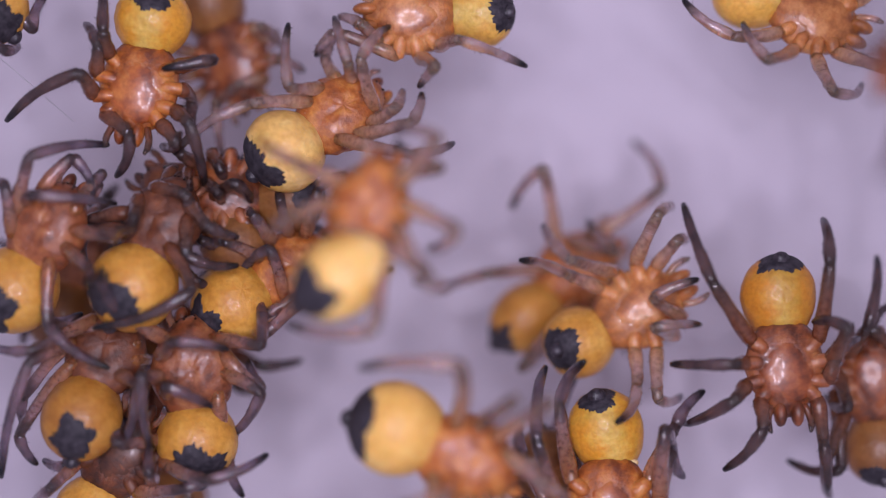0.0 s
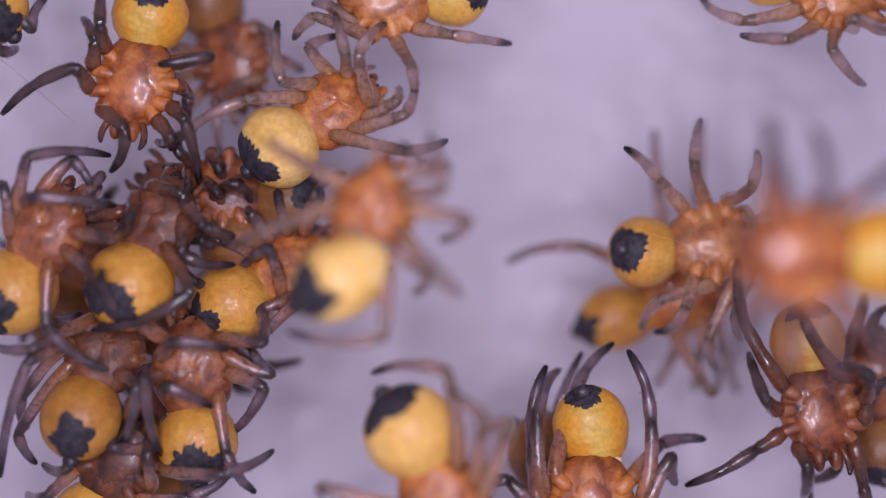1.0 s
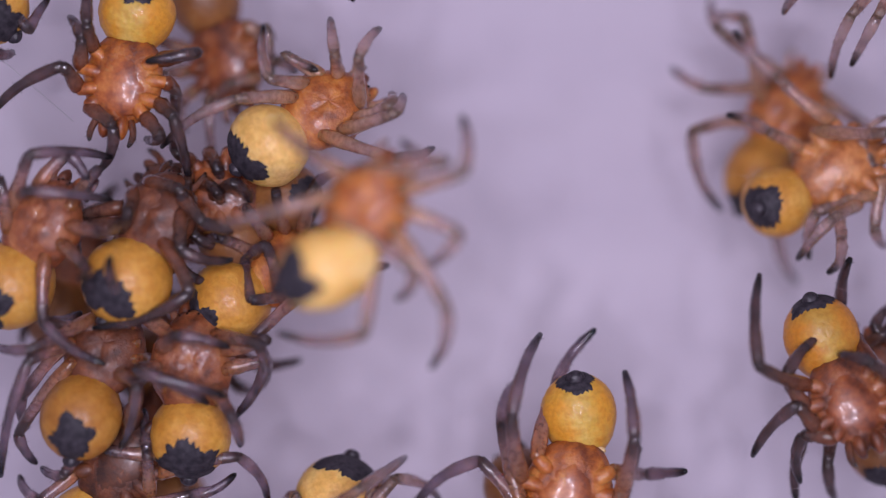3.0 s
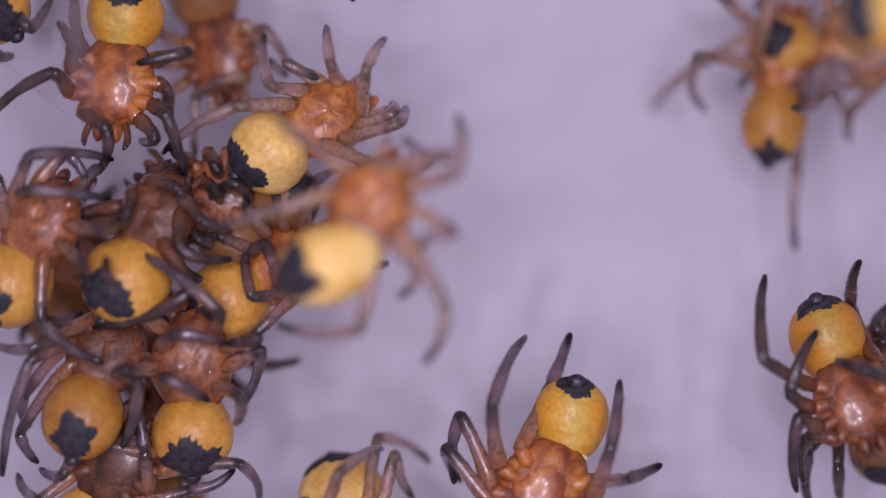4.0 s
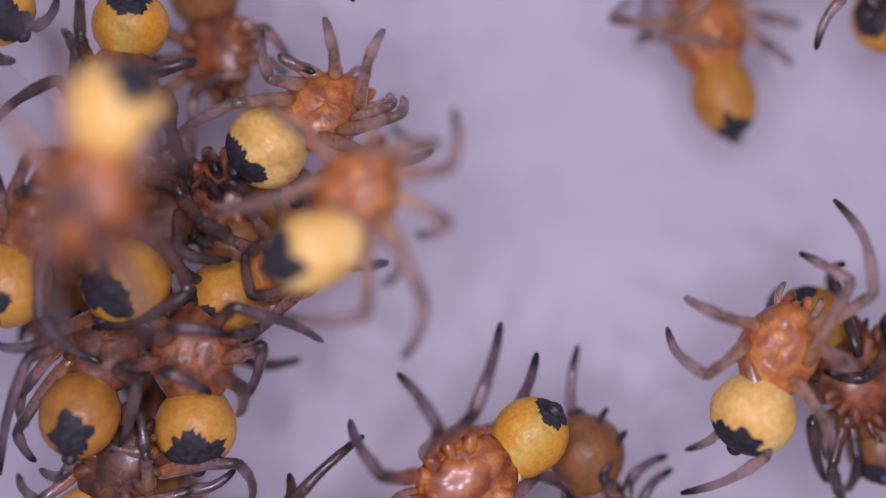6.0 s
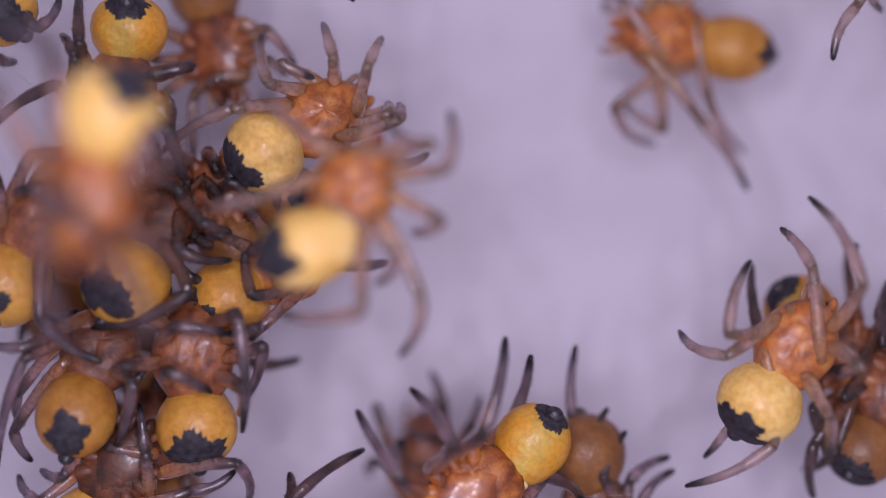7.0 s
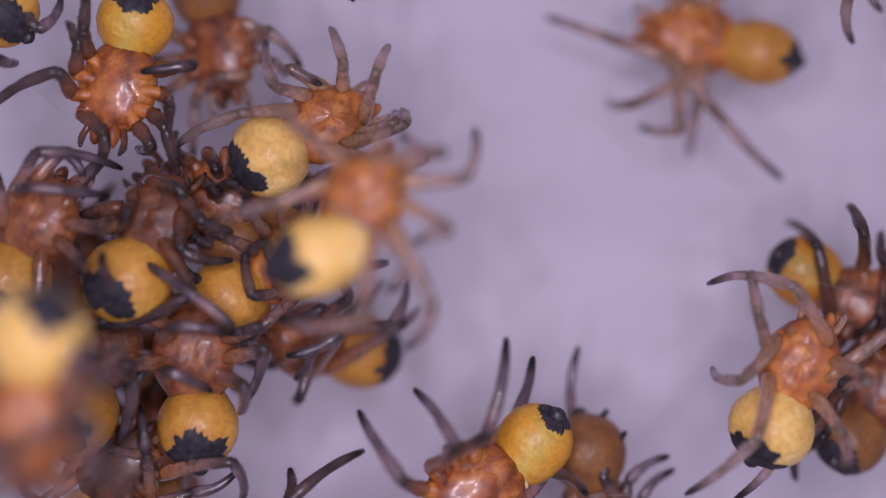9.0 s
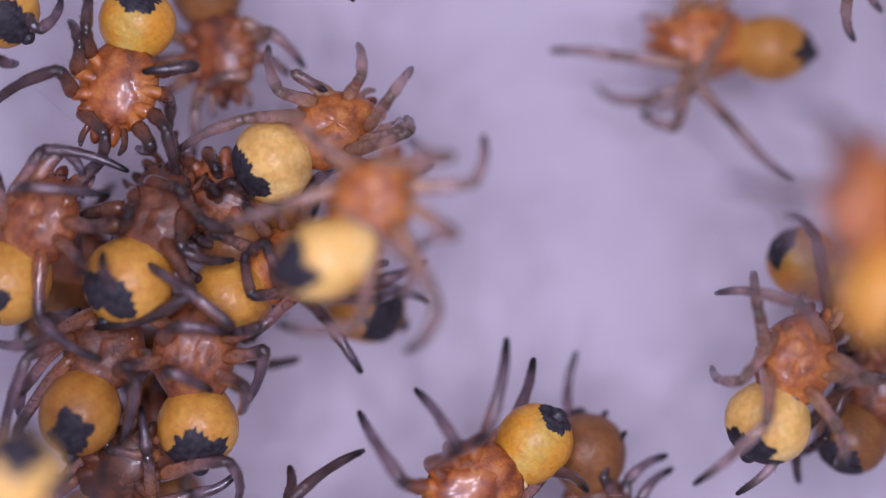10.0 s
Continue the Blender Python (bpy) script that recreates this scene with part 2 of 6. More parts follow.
def spiderling(label, size, tone, limb_tone, plump, bend, spot, reach, back=False):
    """One animal in its own space: y to the head, z to the back, the origin in the abdomen's middle. bend: the abdomen's tilt; spot: height and spread of the black patch; plump: fullness of the abdomen across and along; reach: upper and lower limb lengths; back: it turns its back to the lens."""
    rng = random.Random(label + str(reach))
    thing = tagged(new("spiderling"), label, "spider", "spiderlings on the silk")

    def swell(v):
        """Fullness of this abdomen, across and along."""
        return Vector((v.x * plump[0], v.y * plump[1], v.z * plump[0])) * size

    ripe, hue = TONES[tone]
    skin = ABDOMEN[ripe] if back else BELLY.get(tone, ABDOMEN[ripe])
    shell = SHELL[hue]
    bm = bmesh.new()
    made = blob(bm, (0, 0, 0), None, 36, 24, lambda d: swell(abdomen_skin(d)))
    for v in made:
        v.co += v.co.normalized() * MM * 0.012 * noise.noise(v.co / MM * 5 + Vector((rng.random() * 50, 0, 0)))
    belly = part("abdomen", bm, skin, thing, "mottled yellow abdomen")
    belly.matrix_basis = pose(0, 0, bend[2] * MM, bend[0], 0, bend[1])
    # black patch at the rear, with a ragged edge
    bm = bmesh.new()
    axis = Vector((0, -math.cos(radians(spot[0])), math.sin(radians(spot[0]))))
    across = axis.cross(Vector((1, 0, 0))).normalized()
    side = Vector((1, 0, 0))
    wild = 0.28 if back else 0.2
    lobes = [rng.uniform(-wild, wild) * spot[1] / (1 + 0.7 * j) for j in range(7)]
    around, depth = 64, 7
    grid = [[None] * around for _ in range(depth + 1)]
    for k in range(around):
        a = 2 * math.pi * k / around
        edge = spot[1] + sum(l * math.cos((j + 2) * a + j) for j, l in enumerate(lobes)) + rng.uniform(-0.12, 0.12) * spot[1]
        edge = min(max(edge, 0.45 * spot[1]), 1.6 * spot[1])
        for i in range(1, depth + 1):
            b = edge * i / depth
            d = (axis * math.cos(b) + (side * math.cos(a) * 1.1 + across * math.sin(a)) * math.sin(b)).normalized()
            grid[i][k] = bm.verts.new(swell(abdomen_skin(d)) * MM * (1.028 if i < depth else 1.004))
    hub = bm.verts.new(swell(abdomen_skin(axis)) * MM * 1.028)
    for k in range(around):
        j = (k + 1) % around
        bm.faces.new((hub, grid[1][k], grid[1][j]))
        for i in range(1, depth):
            bm.faces.new((grid[i][k], grid[i + 1][k], grid[i + 1][j], grid[i][j]))
    bmesh.ops.recalc_face_normals(bm, faces=bm.faces)
    part("rear_patch", bm, PATCH, belly, "ragged black patch")
    bm = bmesh.new()
    tail = Vector((0, -0.97, -0.25)).normalized() if back else axis
    blob(bm, swell(abdomen_skin(tail)), None, 18, 12, lambda d: Vector((d.x * 0.085 * (1 + 0.15 * math.cos(6 * math.atan2(d.z, d.x))), d.y * 0.09, d.z * 0.07)) * size)
    part("spinneret", bm, SPINNERET, belly, "blunt dark grey spinneret")
    for s in (-1, 1):
        bm = bmesh.new()
        blob(bm, swell(Vector((s * 0.15, 0.33, -0.245))), None, 12, 8, lambda d: Vector((d.x * 0.07, d.y * 0.045, d.z * 0.035)) * size)
        part("book_lung", bm, LUNG, belly, "small glossy cream plate")
    # fore body
    bm = bmesh.new()
    made = blob(bm, Vector((0, 0.77, 0.0)) * size, None, 40, 28, lambda d: fore_skin(d, 0.46 if back else 0.45) * size)
    blob(bm, Vector((0, 0.40, 0)) * size, Vector((0.09, 0.1, 0.08)) * size, 10, 8)
    for v in made:
        spot = v.co / MM
        v.co += Vector((spot.x, spot.y - 0.77 * size, spot.z)).normalized() * MM * (0.03 * noise.noise(spot * 5 + Vector((0, rng.random(), 7))) + 0.012 * noise.noise(spot * 14))
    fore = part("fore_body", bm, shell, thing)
    bm = bmesh.new()
    blob(bm, Vector((0, 0.79, -0.11)) * size, None, 24, 16, lambda d: Vector((d.x * 0.315 * (1 + 0.2 * d.y) * (1 + 0.06 * math.cos(8 * math.atan2(d.y, d.x))), d.y * 0.40, d.z * 0.125)) * size)
    part("sternum", bm, STERNUM[hue], fore, "glossy red-brown sternum plate")
    for s in (-1, 1):
        bm = bmesh.new()
        blob(bm, Vector((s * 0.095, 1.28, -0.10)) * size, Vector((0.075, 0.15, 0.11)) * size, 12, 10)
        part("chelicera", bm, shell, fore)
        bm = bmesh.new()
        points = [Vector((s * (0.18 + 0.06 * math.sin(q * 2.4)), 1.19 + 0.29 * q, -0.08 - 0.1 * q * q)) * size for q in [j / 6 for j in range(7)]]
        tube(bm, points, [0.04 * size, 0.046 * size, 0.042 * size, 0.04 * size, 0.042 * size, 0.036 * size, 0.022 * size], rng, 8, 6)
        part("palp", bm, FEMUR[limb_tone], fore, "dark-tipped palp")
        for x, y, z in ((0.045, 1.315, 0.05), (0.06, 1.29, 0.12), (0.14, 1.26, 0.05)):
            bm = bmesh.new()
            blob(bm, Vector((s * x, y, z)) * size, (0.014 * size,) * 3, 8, 6)
            part("eye", bm, EYES, fore)
    limbs = []
    stout = 1.14 if limb_tone == "dark" else 1.05
    for slot in range(8):
        s, q = (-1 if slot < 4 else 1), slot % 4
        upper, lower = reach[slot]
        hip = Vector((s * HIPS[q][0], HIPS[q][1], -0.11)) * size
        if not back:
            hip = Vector((hip.x * 0.93, 0.77 * size + (hip.y - 0.77 * size) * 0.95, hip.z))
        else:
            hip = Vector((hip.x * 0.64, 0.77 * size + (hip.y - 0.77 * size) * 0.82, 0.15 * size))
            upper += 0.14
        bm = bmesh.new()
        inner = Vector((s * 0.20, 0.79 + (HIPS[q][1] - 0.79) * 0.62, -0.02 if back else -0.09)) * size
        inner += Vector((rng.uniform(-0.02, 0.02), rng.uniform(-0.02, 0.02), rng.uniform(-0.02, 0.02))) * size
        fat = rng.uniform(0.93, 1.08) * size
        tube(bm, [inner.lerp(hip, k) - Vector((0, 0, 0.015 * math.sin(math.pi * k) * size)) for k in (0, 0.12, 0.3, 0.5, 0.7, 0.86, 1.0)], [0.07 * fat, 0.08 * fat, 0.084 * fat, 0.084 * fat, 0.081 * fat, 0.077 * fat, 0.072 * size], rng, 14)
        part("coxa", bm, shell, fore)
        bm = bmesh.new()
        m = 10
        thick = [0.070, 0.080, 0.084, 0.082, 0.077, 0.071, 0.065, 0.066, 0.067, 0.062, 0.056]
        bow = rng.uniform(0.02, 0.06)
        tube(bm, [Vector((0, upper * i / m, bow * upper * math.sin(math.pi * i / m))) for i in range(m + 1)], [r * size * stout for r in thick], rng, 10, 14)
        femur = part("leg", bm, FEMUR[limb_tone], thing)
        bm = bmesh.new()
        m = 13
        thick = [0.056, 0.063, 0.066, 0.065, 0.062, 0.057, 0.051, 0.052, 0.051, 0.049, 0.046, 0.042, 0.036, 0.026]
        bow = rng.uniform(0.06, 0.12)
        tube(bm, [Vector((0, lower * i / m, bow * lower * math.sin(math.pi * i / m))) for i in range(m + 1)], [r * size * stout for r in thick], rng, 10, 34)
        shin = part("shin", bm, SHIN[limb_tone], femur, "grey-brown shin with a black foot")
        limbs.append((femur, shin, hip, upper, lower))
    thing.location = (0, 0, 0)
    return {"thing": thing, "limbs": limbs, "size": size, "rows": []}


def stance(x, y, z, heading, pitch, roll):
    """Pose of an animal: millimetres, the way its head points, its tilt and its turn about its own length."""
    h, p, r = radians(heading), radians(pitch), radians(roll)
    ahead = Vector((math.cos(h) * math.cos(p), math.sin(h) * math.cos(p), math.sin(p)))
    right = Vector((math.sin(h), -math.cos(h), 0))
    back = right.cross(ahead) * math.cos(r) + right * math.sin(r)
    turn = Matrix((ahead.cross(back), ahead, back)).transposed()
    return Matrix.Translation(Vector((x, y, z)) * MM) @ turn.to_4x4()


def stance_at(rows, t):
    t = min(max(t, rows[0][0]), rows[-1][0])
    for a, b in zip(rows, rows[1:]):
        if t <= b[0]:
            k = (t - a[0]) / (b[0] - a[0])
            return stance(*[p + (q - p) * k for p, q in zip(a[1:], b[1:])])
    return stance(*rows[-1][1:])


def gentle(rows):
    """Adds poses half-way where a turn from row to row is wide."""
    out = [rows[0]]
    for (t0, m0), (t1, m1) in zip(rows, rows[1:]):
        wide = m0.to_quaternion().rotation_difference(m1.to_quaternion()).angle
        if wide > radians(75) and t1 - t0 > 0.07:
            out.append(((t0 + t1) / 2, m0.lerp(m1, 0.5)))
        out.append((t1, m1))
    return out


def crawl(animal, rows):
    animal["rows"] = rows
    walk(animal["thing"], gentle([(r[0], stance(*r[1:])) for r in rows]))


def step(animal, slot, rows):
    """Keys one limb: rows of seconds, where the knee lies and where the foot stands, in millimetres of the place."""
    femur, shin, hip, upper, lower = animal["limbs"][slot]
    keys = []
    for t, kx, ky, kz, fx, fy, fz in rows:
        home = stance_at(animal["rows"], t).inverted()
        knee_hint = (home @ (Vector((kx, ky, kz)) * MM)) / MM
        foot = (home @ (Vector((fx, fy, fz)) * MM)) / MM
        way = foot - hip
        far = min(max(way.length, abs(upper - lower) * 1.08 + 0.02), (upper + lower) * 0.995)
        way.normalize()
        out = knee_hint - hip
        out -= way * out.dot(way)
        if out.length < 0.03:
            out = Vector((0, 0, 1)) - way * way.z
        out.normalize()
        along = (upper ** 2 - lower ** 2 + far ** 2) / (2 * far)
        high = math.sqrt(max(0.0, upper ** 2 - along ** 2))
        knee, tip = hip + way * along + out * high, hip + way * far

        def limb(start, end):
            y = (end - start).normalized()
            z = (out - y * out.dot(y)).normalized()
            return Matrix((y.cross(z), y, z)).transposed()

        a, b = limb(hip, knee), limb(knee, tip)
        keys.append((t, Matrix.Translation(hip * MM) @ a.to_4x4(), Matrix.Translation(Vector((0, upper, 0)) * MM) @ (a.inverted() @ b).to_4x4()))
    if keys[0][0] > 0:
        keys.insert(0, (0.0, *keys[0][1:]))
    if keys[-1][0] < 10:
        keys.append((10.0, *keys[-1][1:]))
    walk(femur, gentle([(t, a) for t, a, b in keys]))
    walk(shin, gentle([(t, b) for t, a, b in keys]))


# ---- the sheet of paper under the silk ----
bm = bmesh.new()
bmesh.ops.create_cube(bm, size=1.0)
for v in bm.verts:
    v.co = Vector((v.co.x * 90, v.co.y * 90, v.co.z * 0.2 - 0.1)) * MM
sheet = part("ground_paper", bm, PAPER, None)
for f in sheet.data.polygons:
    f.use_smooth = False
tagged(sheet, "plain lilac-white sheet of paper under the silk", "paper", kind="structure")


# ---- silk threads that carry the animals ----
def thread(web, a, b, thick, sag):
    bm = bmesh.new()
    a, b = Vector(a), Vector(b)
    tube(bm, [a.lerp(b, i / 12) - Vector((0, 0, sag * math.sin(math.pi * i / 12))) for i in range(13)], [thick] * 13, random.Random(3), 5)
    return part("thread", bm, SILK, web)


web = tagged(new("silk_web"), "sparse fine grey silk threads strung above the paper", "spider web")
for a, b, thick, sag in (
    ((-5.05, 2.2, 4.0), (-4.2, 1.45, 3.9), 0.006, 0.02),
    ((-16, 5.5, 4.0), (15, -3.5, 4.1), 0.0007, 0.1),
    ((-15, -9, 3.8), (14, 10, 4.2), 0.0007, 0.1),
    ((-14, 1.2, 3.9), (16, 0.6, 3.2), 0.0007, 0.1),
    ((-14, -3.4, 4.0), (15, -2.3, 4.0), 0.0007, 0.1),
    ((-4.1, -14, 6.8), (-3.9, 14, 7.0), 0.0007, 0.1),
    ((-2.5, -14, 5.4), (-0.6, 14, 5.9), 0.0007, 0.1),
):
    thread(web, a, b, thick, sag)

# ---- the animals ----
spider_a = spiderling("orange spiderling hanging belly up with a glossy sternum and dark feet", 1.0, "pale", "dark", (1.0, 0.92), (24, 0, 0.1), (-26, 0.5), [(0.41, 0.57), (0.36, 1.11), (0.36, 0.50), (0.36, 0.73), (0.36, 0.40), (0.36, 0.78), (0.36, 0.42), (0.48, 0.59)])
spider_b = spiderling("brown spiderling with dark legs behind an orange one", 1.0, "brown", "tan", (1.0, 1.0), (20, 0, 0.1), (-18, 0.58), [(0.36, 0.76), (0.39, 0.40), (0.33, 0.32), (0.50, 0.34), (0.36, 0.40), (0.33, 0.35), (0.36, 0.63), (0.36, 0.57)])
spider_c = spiderling("yellow-orange spiderling at the edge of the cluster", 1.0, "orange", "grey", (1.0, 1.0), (-18, 0, 0), (25, 0.6), [(0.48, 0.64), (0.41, 0.60), (0.38, 0.53), (0.92, 0.40), (0.42, 0.67), (0.37, 0.60), (0.38, 0.55), (0.92, 0.51)], back=True)
spider_d = spiderling("spiderling with a round yellow abdomen and raised dark-tipped legs", 1.0, "pale", "tan", (1.1, 0.98), (-12, 4, -0.1), (10, 0.54), [(0.43, 0.63), (0.36, 0.42), (0.40, 0.76), (0.57, 1.05), (0.59, 0.62), (0.41, 0.40), (0.65, 0.42), (0.79, 0.63)], back=True)
spider_e = spiderling("pale yellow spiderling high on the silk above the cluster", 0.97, "pale", "tan", (0.96, 1.22), (-8, -38, 0.16), (40, 0.6), [(0.75, 0.57), (0.41, 0.54), (0.57, 0.68), (0.89, 0.45), (0.57, 0.70), (0.55, 0.49), (0.89, 0.71), (0.84, 1.09)], back=True)
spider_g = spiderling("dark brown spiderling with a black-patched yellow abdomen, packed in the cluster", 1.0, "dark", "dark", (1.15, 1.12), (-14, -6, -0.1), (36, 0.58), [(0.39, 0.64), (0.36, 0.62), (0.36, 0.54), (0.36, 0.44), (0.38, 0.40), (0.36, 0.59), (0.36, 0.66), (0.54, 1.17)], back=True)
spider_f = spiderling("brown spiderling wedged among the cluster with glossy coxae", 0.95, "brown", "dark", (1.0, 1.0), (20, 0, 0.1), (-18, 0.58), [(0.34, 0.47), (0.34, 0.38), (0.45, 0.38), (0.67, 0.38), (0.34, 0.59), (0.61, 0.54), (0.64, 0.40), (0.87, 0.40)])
spider_h = spiderling("spiderling with a yellow abdomen and long grey legs over the cluster", 1.0, "red", "grey", (1.12, 1.1), (-25, 0, -0.1), (26, 0.62), [(0.40, 0.42), (0.36, 0.90), (0.63, 0.96), (0.44, 0.40), (0.48, 0.45), (0.54, 0.60), (0.46, 0.53), (0.61, 0.82)], back=True)
spider_i = spiderling("yellow spiderling partly hidden under its neighbours", 1.0, "orange", "grey", (1.1, 1.1), (-14, 6, -0.1), (14, 0.5), [(0.47, 0.53), (0.37, 0.33), (0.32, 0.31), (0.38, 0.34), (0.50, 0.47), (0.83, 0.40), (0.45, 0.81), (0.45, 0.61)], back=True)
spider_j = spiderling("spiderling with a dark-spotted yellow abdomen at the cluster's edge", 1.0, "deep", "grey", (1.03, 1.12), (-12, 8, -0.1), (30, 0.52), [(0.80, 0.65), (0.92, 0.47), (0.51, 1.42), (0.92, 0.47), (0.82, 0.40), (0.36, 0.43), (0.36, 0.48), (0.36, 0.87)], back=True)
spider_k = spiderling("reddish spiderling with striped glossy legs and a yellow abdomen", 1.06, "red", "grey", (1.0, 1.0), (-20, 0, -0.1), (22, 0.72), [(0.57, 0.73), (0.41, 0.60), (0.38, 1.02), (0.38, 0.57), (0.52, 1.40), (0.48, 0.42), (0.38, 0.87), (0.55, 0.61)], back=True)
spider_l = spiderling("spiderling with grey legs below the cluster", 1.0, "dark", "grey", (1.0, 1.0), (20, 0, 0.1), (-18, 0.58), [(0.57, 0.53), (0.92, 0.72), (0.50, 0.54), (0.67, 0.55), (0.42, 0.51), (0.40, 0.33), (0.36, 0.43), (0.52, 0.61)])
spider_m = spiderling("yellow spiderling with a black rear patch, climbing on silk", 1.04, "gold", "tan", (1.12, 1.1), (-16, 12, -0.1), (16, 0.56), [(0.42, 0.50), (0.96, 0.70), (0.96, 0.65), (0.96, 1.06), (0.55, 0.57), (0.45, 0.36), (0.85, 0.57), (1.12, 1.25)], back=True)
spider_n = spiderling("slim orange spiderling crossing the silk", 1.08, "tawny", "tan", (0.86, 1.08), (-12, 0, 0), (14, 0.5), [(0.99, 1.08), (0.74, 0.64), (0.99, 0.82), (0.93, 1.15), (0.49, 0.71), (0.40, 0.58), (0.38, 0.56), (0.99, 1.01)], back=True)
spider_o = spiderling("red-brown spiderling seen belly up with a black-capped yellow abdomen", 1.0, "red", "dark", (0.98, 1.1), (12, 0, 0.16), (-20, 0.5), [(0.36, 0.70), (0.36, 0.90), (0.47, 0.76), (0.92, 1.07), (0.53, 0.61), (0.36, 0.48), (0.62, 0.47), (0.92, 0.70)])
spider_p = spiderling("orange spiderling clinging belly up with glossy sternum and long grey legs", 1.14, "pale", "grey", (0.87, 0.95), (12, -18, 0.2), (-20, 0.46), [(0.92, 1.02), (0.92, 0.88), (0.92, 1.09), (0.92, 0.83), (0.54, 0.72), (0.90, 0.47), (0.92, 0.84), (0.75, 0.54)])
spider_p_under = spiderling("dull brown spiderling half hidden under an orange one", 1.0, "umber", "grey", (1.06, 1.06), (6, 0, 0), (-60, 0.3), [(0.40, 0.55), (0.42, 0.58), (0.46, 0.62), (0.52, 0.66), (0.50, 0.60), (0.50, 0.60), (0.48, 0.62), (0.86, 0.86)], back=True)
spider_q = spiderling("orange spiderling walking away over the silk", 1.0, "peach", "tan", (0.9, 0.9), (20, 0, 0.1), (-18, 0.58), [(0.49, 0.71), (0.54, 0.61), (0.46, 0.57), (0.57, 0.72), (0.36, 0.41), (0.76, 0.44), (0.80, 0.44), (0.59, 0.86)])
spider_r = spiderling("pale-legged spiderling at the top of the silk", 1.0, "peach", "tan", (1.0, 1.0), (20, 0, 0.1), (-18, 0.58), [(0.74, 0.67), (0.66, 0.88), (0.92, 0.68), (0.68, 0.71), (0.53, 0.66), (0.50, 0.53), (0.44, 0.55), (0.58, 0.70)])
spider_s = spiderling("dull yellow spiderling with tangled brown legs", 1.0, "brown", "dark", (1.0, 1.0), (20, 0, 0.1), (-18, 0.58), [(0.48, 0.48), (0.46, 0.56), (0.50, 0.54), (0.52, 0.68), (0.52, 0.97), (0.60, 0.68), (0.92, 0.68), (0.78, 0.76)])
spider_t = spiderling("pale spiderling swinging on a thread close above the others", 1.0, "pale", "grey", (1.0, 1.0), (20, 0, 0.1), (60, 0.4), [(0.92, 0.62), (0.42, 0.60), (0.60, 1.03), (0.57, 0.71), (0.53, 0.66), (0.36, 0.56), (0.36, 0.61), (0.60, 0.71)])
spider_u = spiderling("pale yellow spiderling climbing close above the cluster", 1.03, "pale", "grey", (1.08, 1.12), (-18, -22, -0.1), (24, 0.52), [(0.52, 0.74), (0.46, 0.56), (0.64, 0.53), (0.51, 0.62), (0.89, 1.39), (0.77, 0.88), (0.95, 0.55), (0.95, 0.64)], back=True)
spider_w = spiderling("orange and yellow spiderling reaching out over its neighbours", 1.0, "pale", "tan", (1.12, 1.0), (-2, -8, -0.1), (22, 0.66), [(0.92, 1.04), (0.69, 0.88), (0.62, 0.87), (0.92, 1.09), (0.72, 1.24), (0.53, 0.50), (0.92, 0.70), (0.50, 0.63)], back=True)
spider_x = spiderling("blurred orange spiderling dropping past very close", 1.0, "orange", "grey", (1.0, 1.0), (-18, 0, 0), (25, 0.6), [(0.36, 0.57), (0.39, 0.59), (0.36, 0.63), (0.48, 0.63), (0.45, 0.67), (0.36, 0.56), (0.41, 0.55), (0.87, 0.47)], back=True)
spider_n_mate = spiderling("orange spiderling with a black-spotted abdomen, walking beside another", 1.04, "apricot", "tan", (0.92, 0.92), (20, 0, 0.1), (-30, 0.62), [(0.64, 0.54), (0.74, 0.59), (0.66, 0.70), (0.52, 0.73), (0.54, 0.51), (0.86, 0.74), (0.96, 0.78), (0.55, 0.71)])
spider_y = spiderling("blurred pale spiderling hanging very close at the edge", 1.0, "pale", "grey", (1.0, 1.0), (20, 0, 0.1), (-18, 0.58), [(0.53, 0.68), (0.43, 0.57), (0.42, 0.61), (0.92, 0.52), (0.59, 0.76), (0.53, 0.60), (0.48, 0.52), (0.53, 0.68)])
spider_z = spiderling("grey-legged spiderling reaching up from below", 1.0, "orange", "dark", (1.0, 1.0), (20, 0, 0.1), (-18, 0.58), [(0.57, 0.69), (0.48, 0.59), (0.41, 0.57), (0.55, 0.67), (0.36, 1.16), (0.40, 0.46), (0.48, 0.58), (0.57, 0.71)])
spider_v = spiderling("brown spiderling with a black-tipped deep amber abdomen, climbing from below", 1.04, "russet", "grey", (1.0, 1.1), (-16, 12, -0.1), (36, 0.66), [(0.42, 0.50), (0.96, 0.70), (0.96, 0.65), (0.96, 1.06), (0.50, 0.57), (0.50, 0.50), (0.85, 0.57), (0.60, 0.66)], back=True)
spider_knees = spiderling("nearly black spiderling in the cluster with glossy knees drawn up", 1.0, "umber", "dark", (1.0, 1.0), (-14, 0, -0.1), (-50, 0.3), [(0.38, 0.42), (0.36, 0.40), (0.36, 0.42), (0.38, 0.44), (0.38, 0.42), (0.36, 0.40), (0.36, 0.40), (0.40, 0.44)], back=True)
# fillers added low in the cluster; their brown abdomens paint in the shade there
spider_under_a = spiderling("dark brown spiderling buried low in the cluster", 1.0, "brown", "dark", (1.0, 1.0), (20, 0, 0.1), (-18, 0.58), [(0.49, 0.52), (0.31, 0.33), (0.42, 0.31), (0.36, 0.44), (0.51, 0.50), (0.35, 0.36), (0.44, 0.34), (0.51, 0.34)])
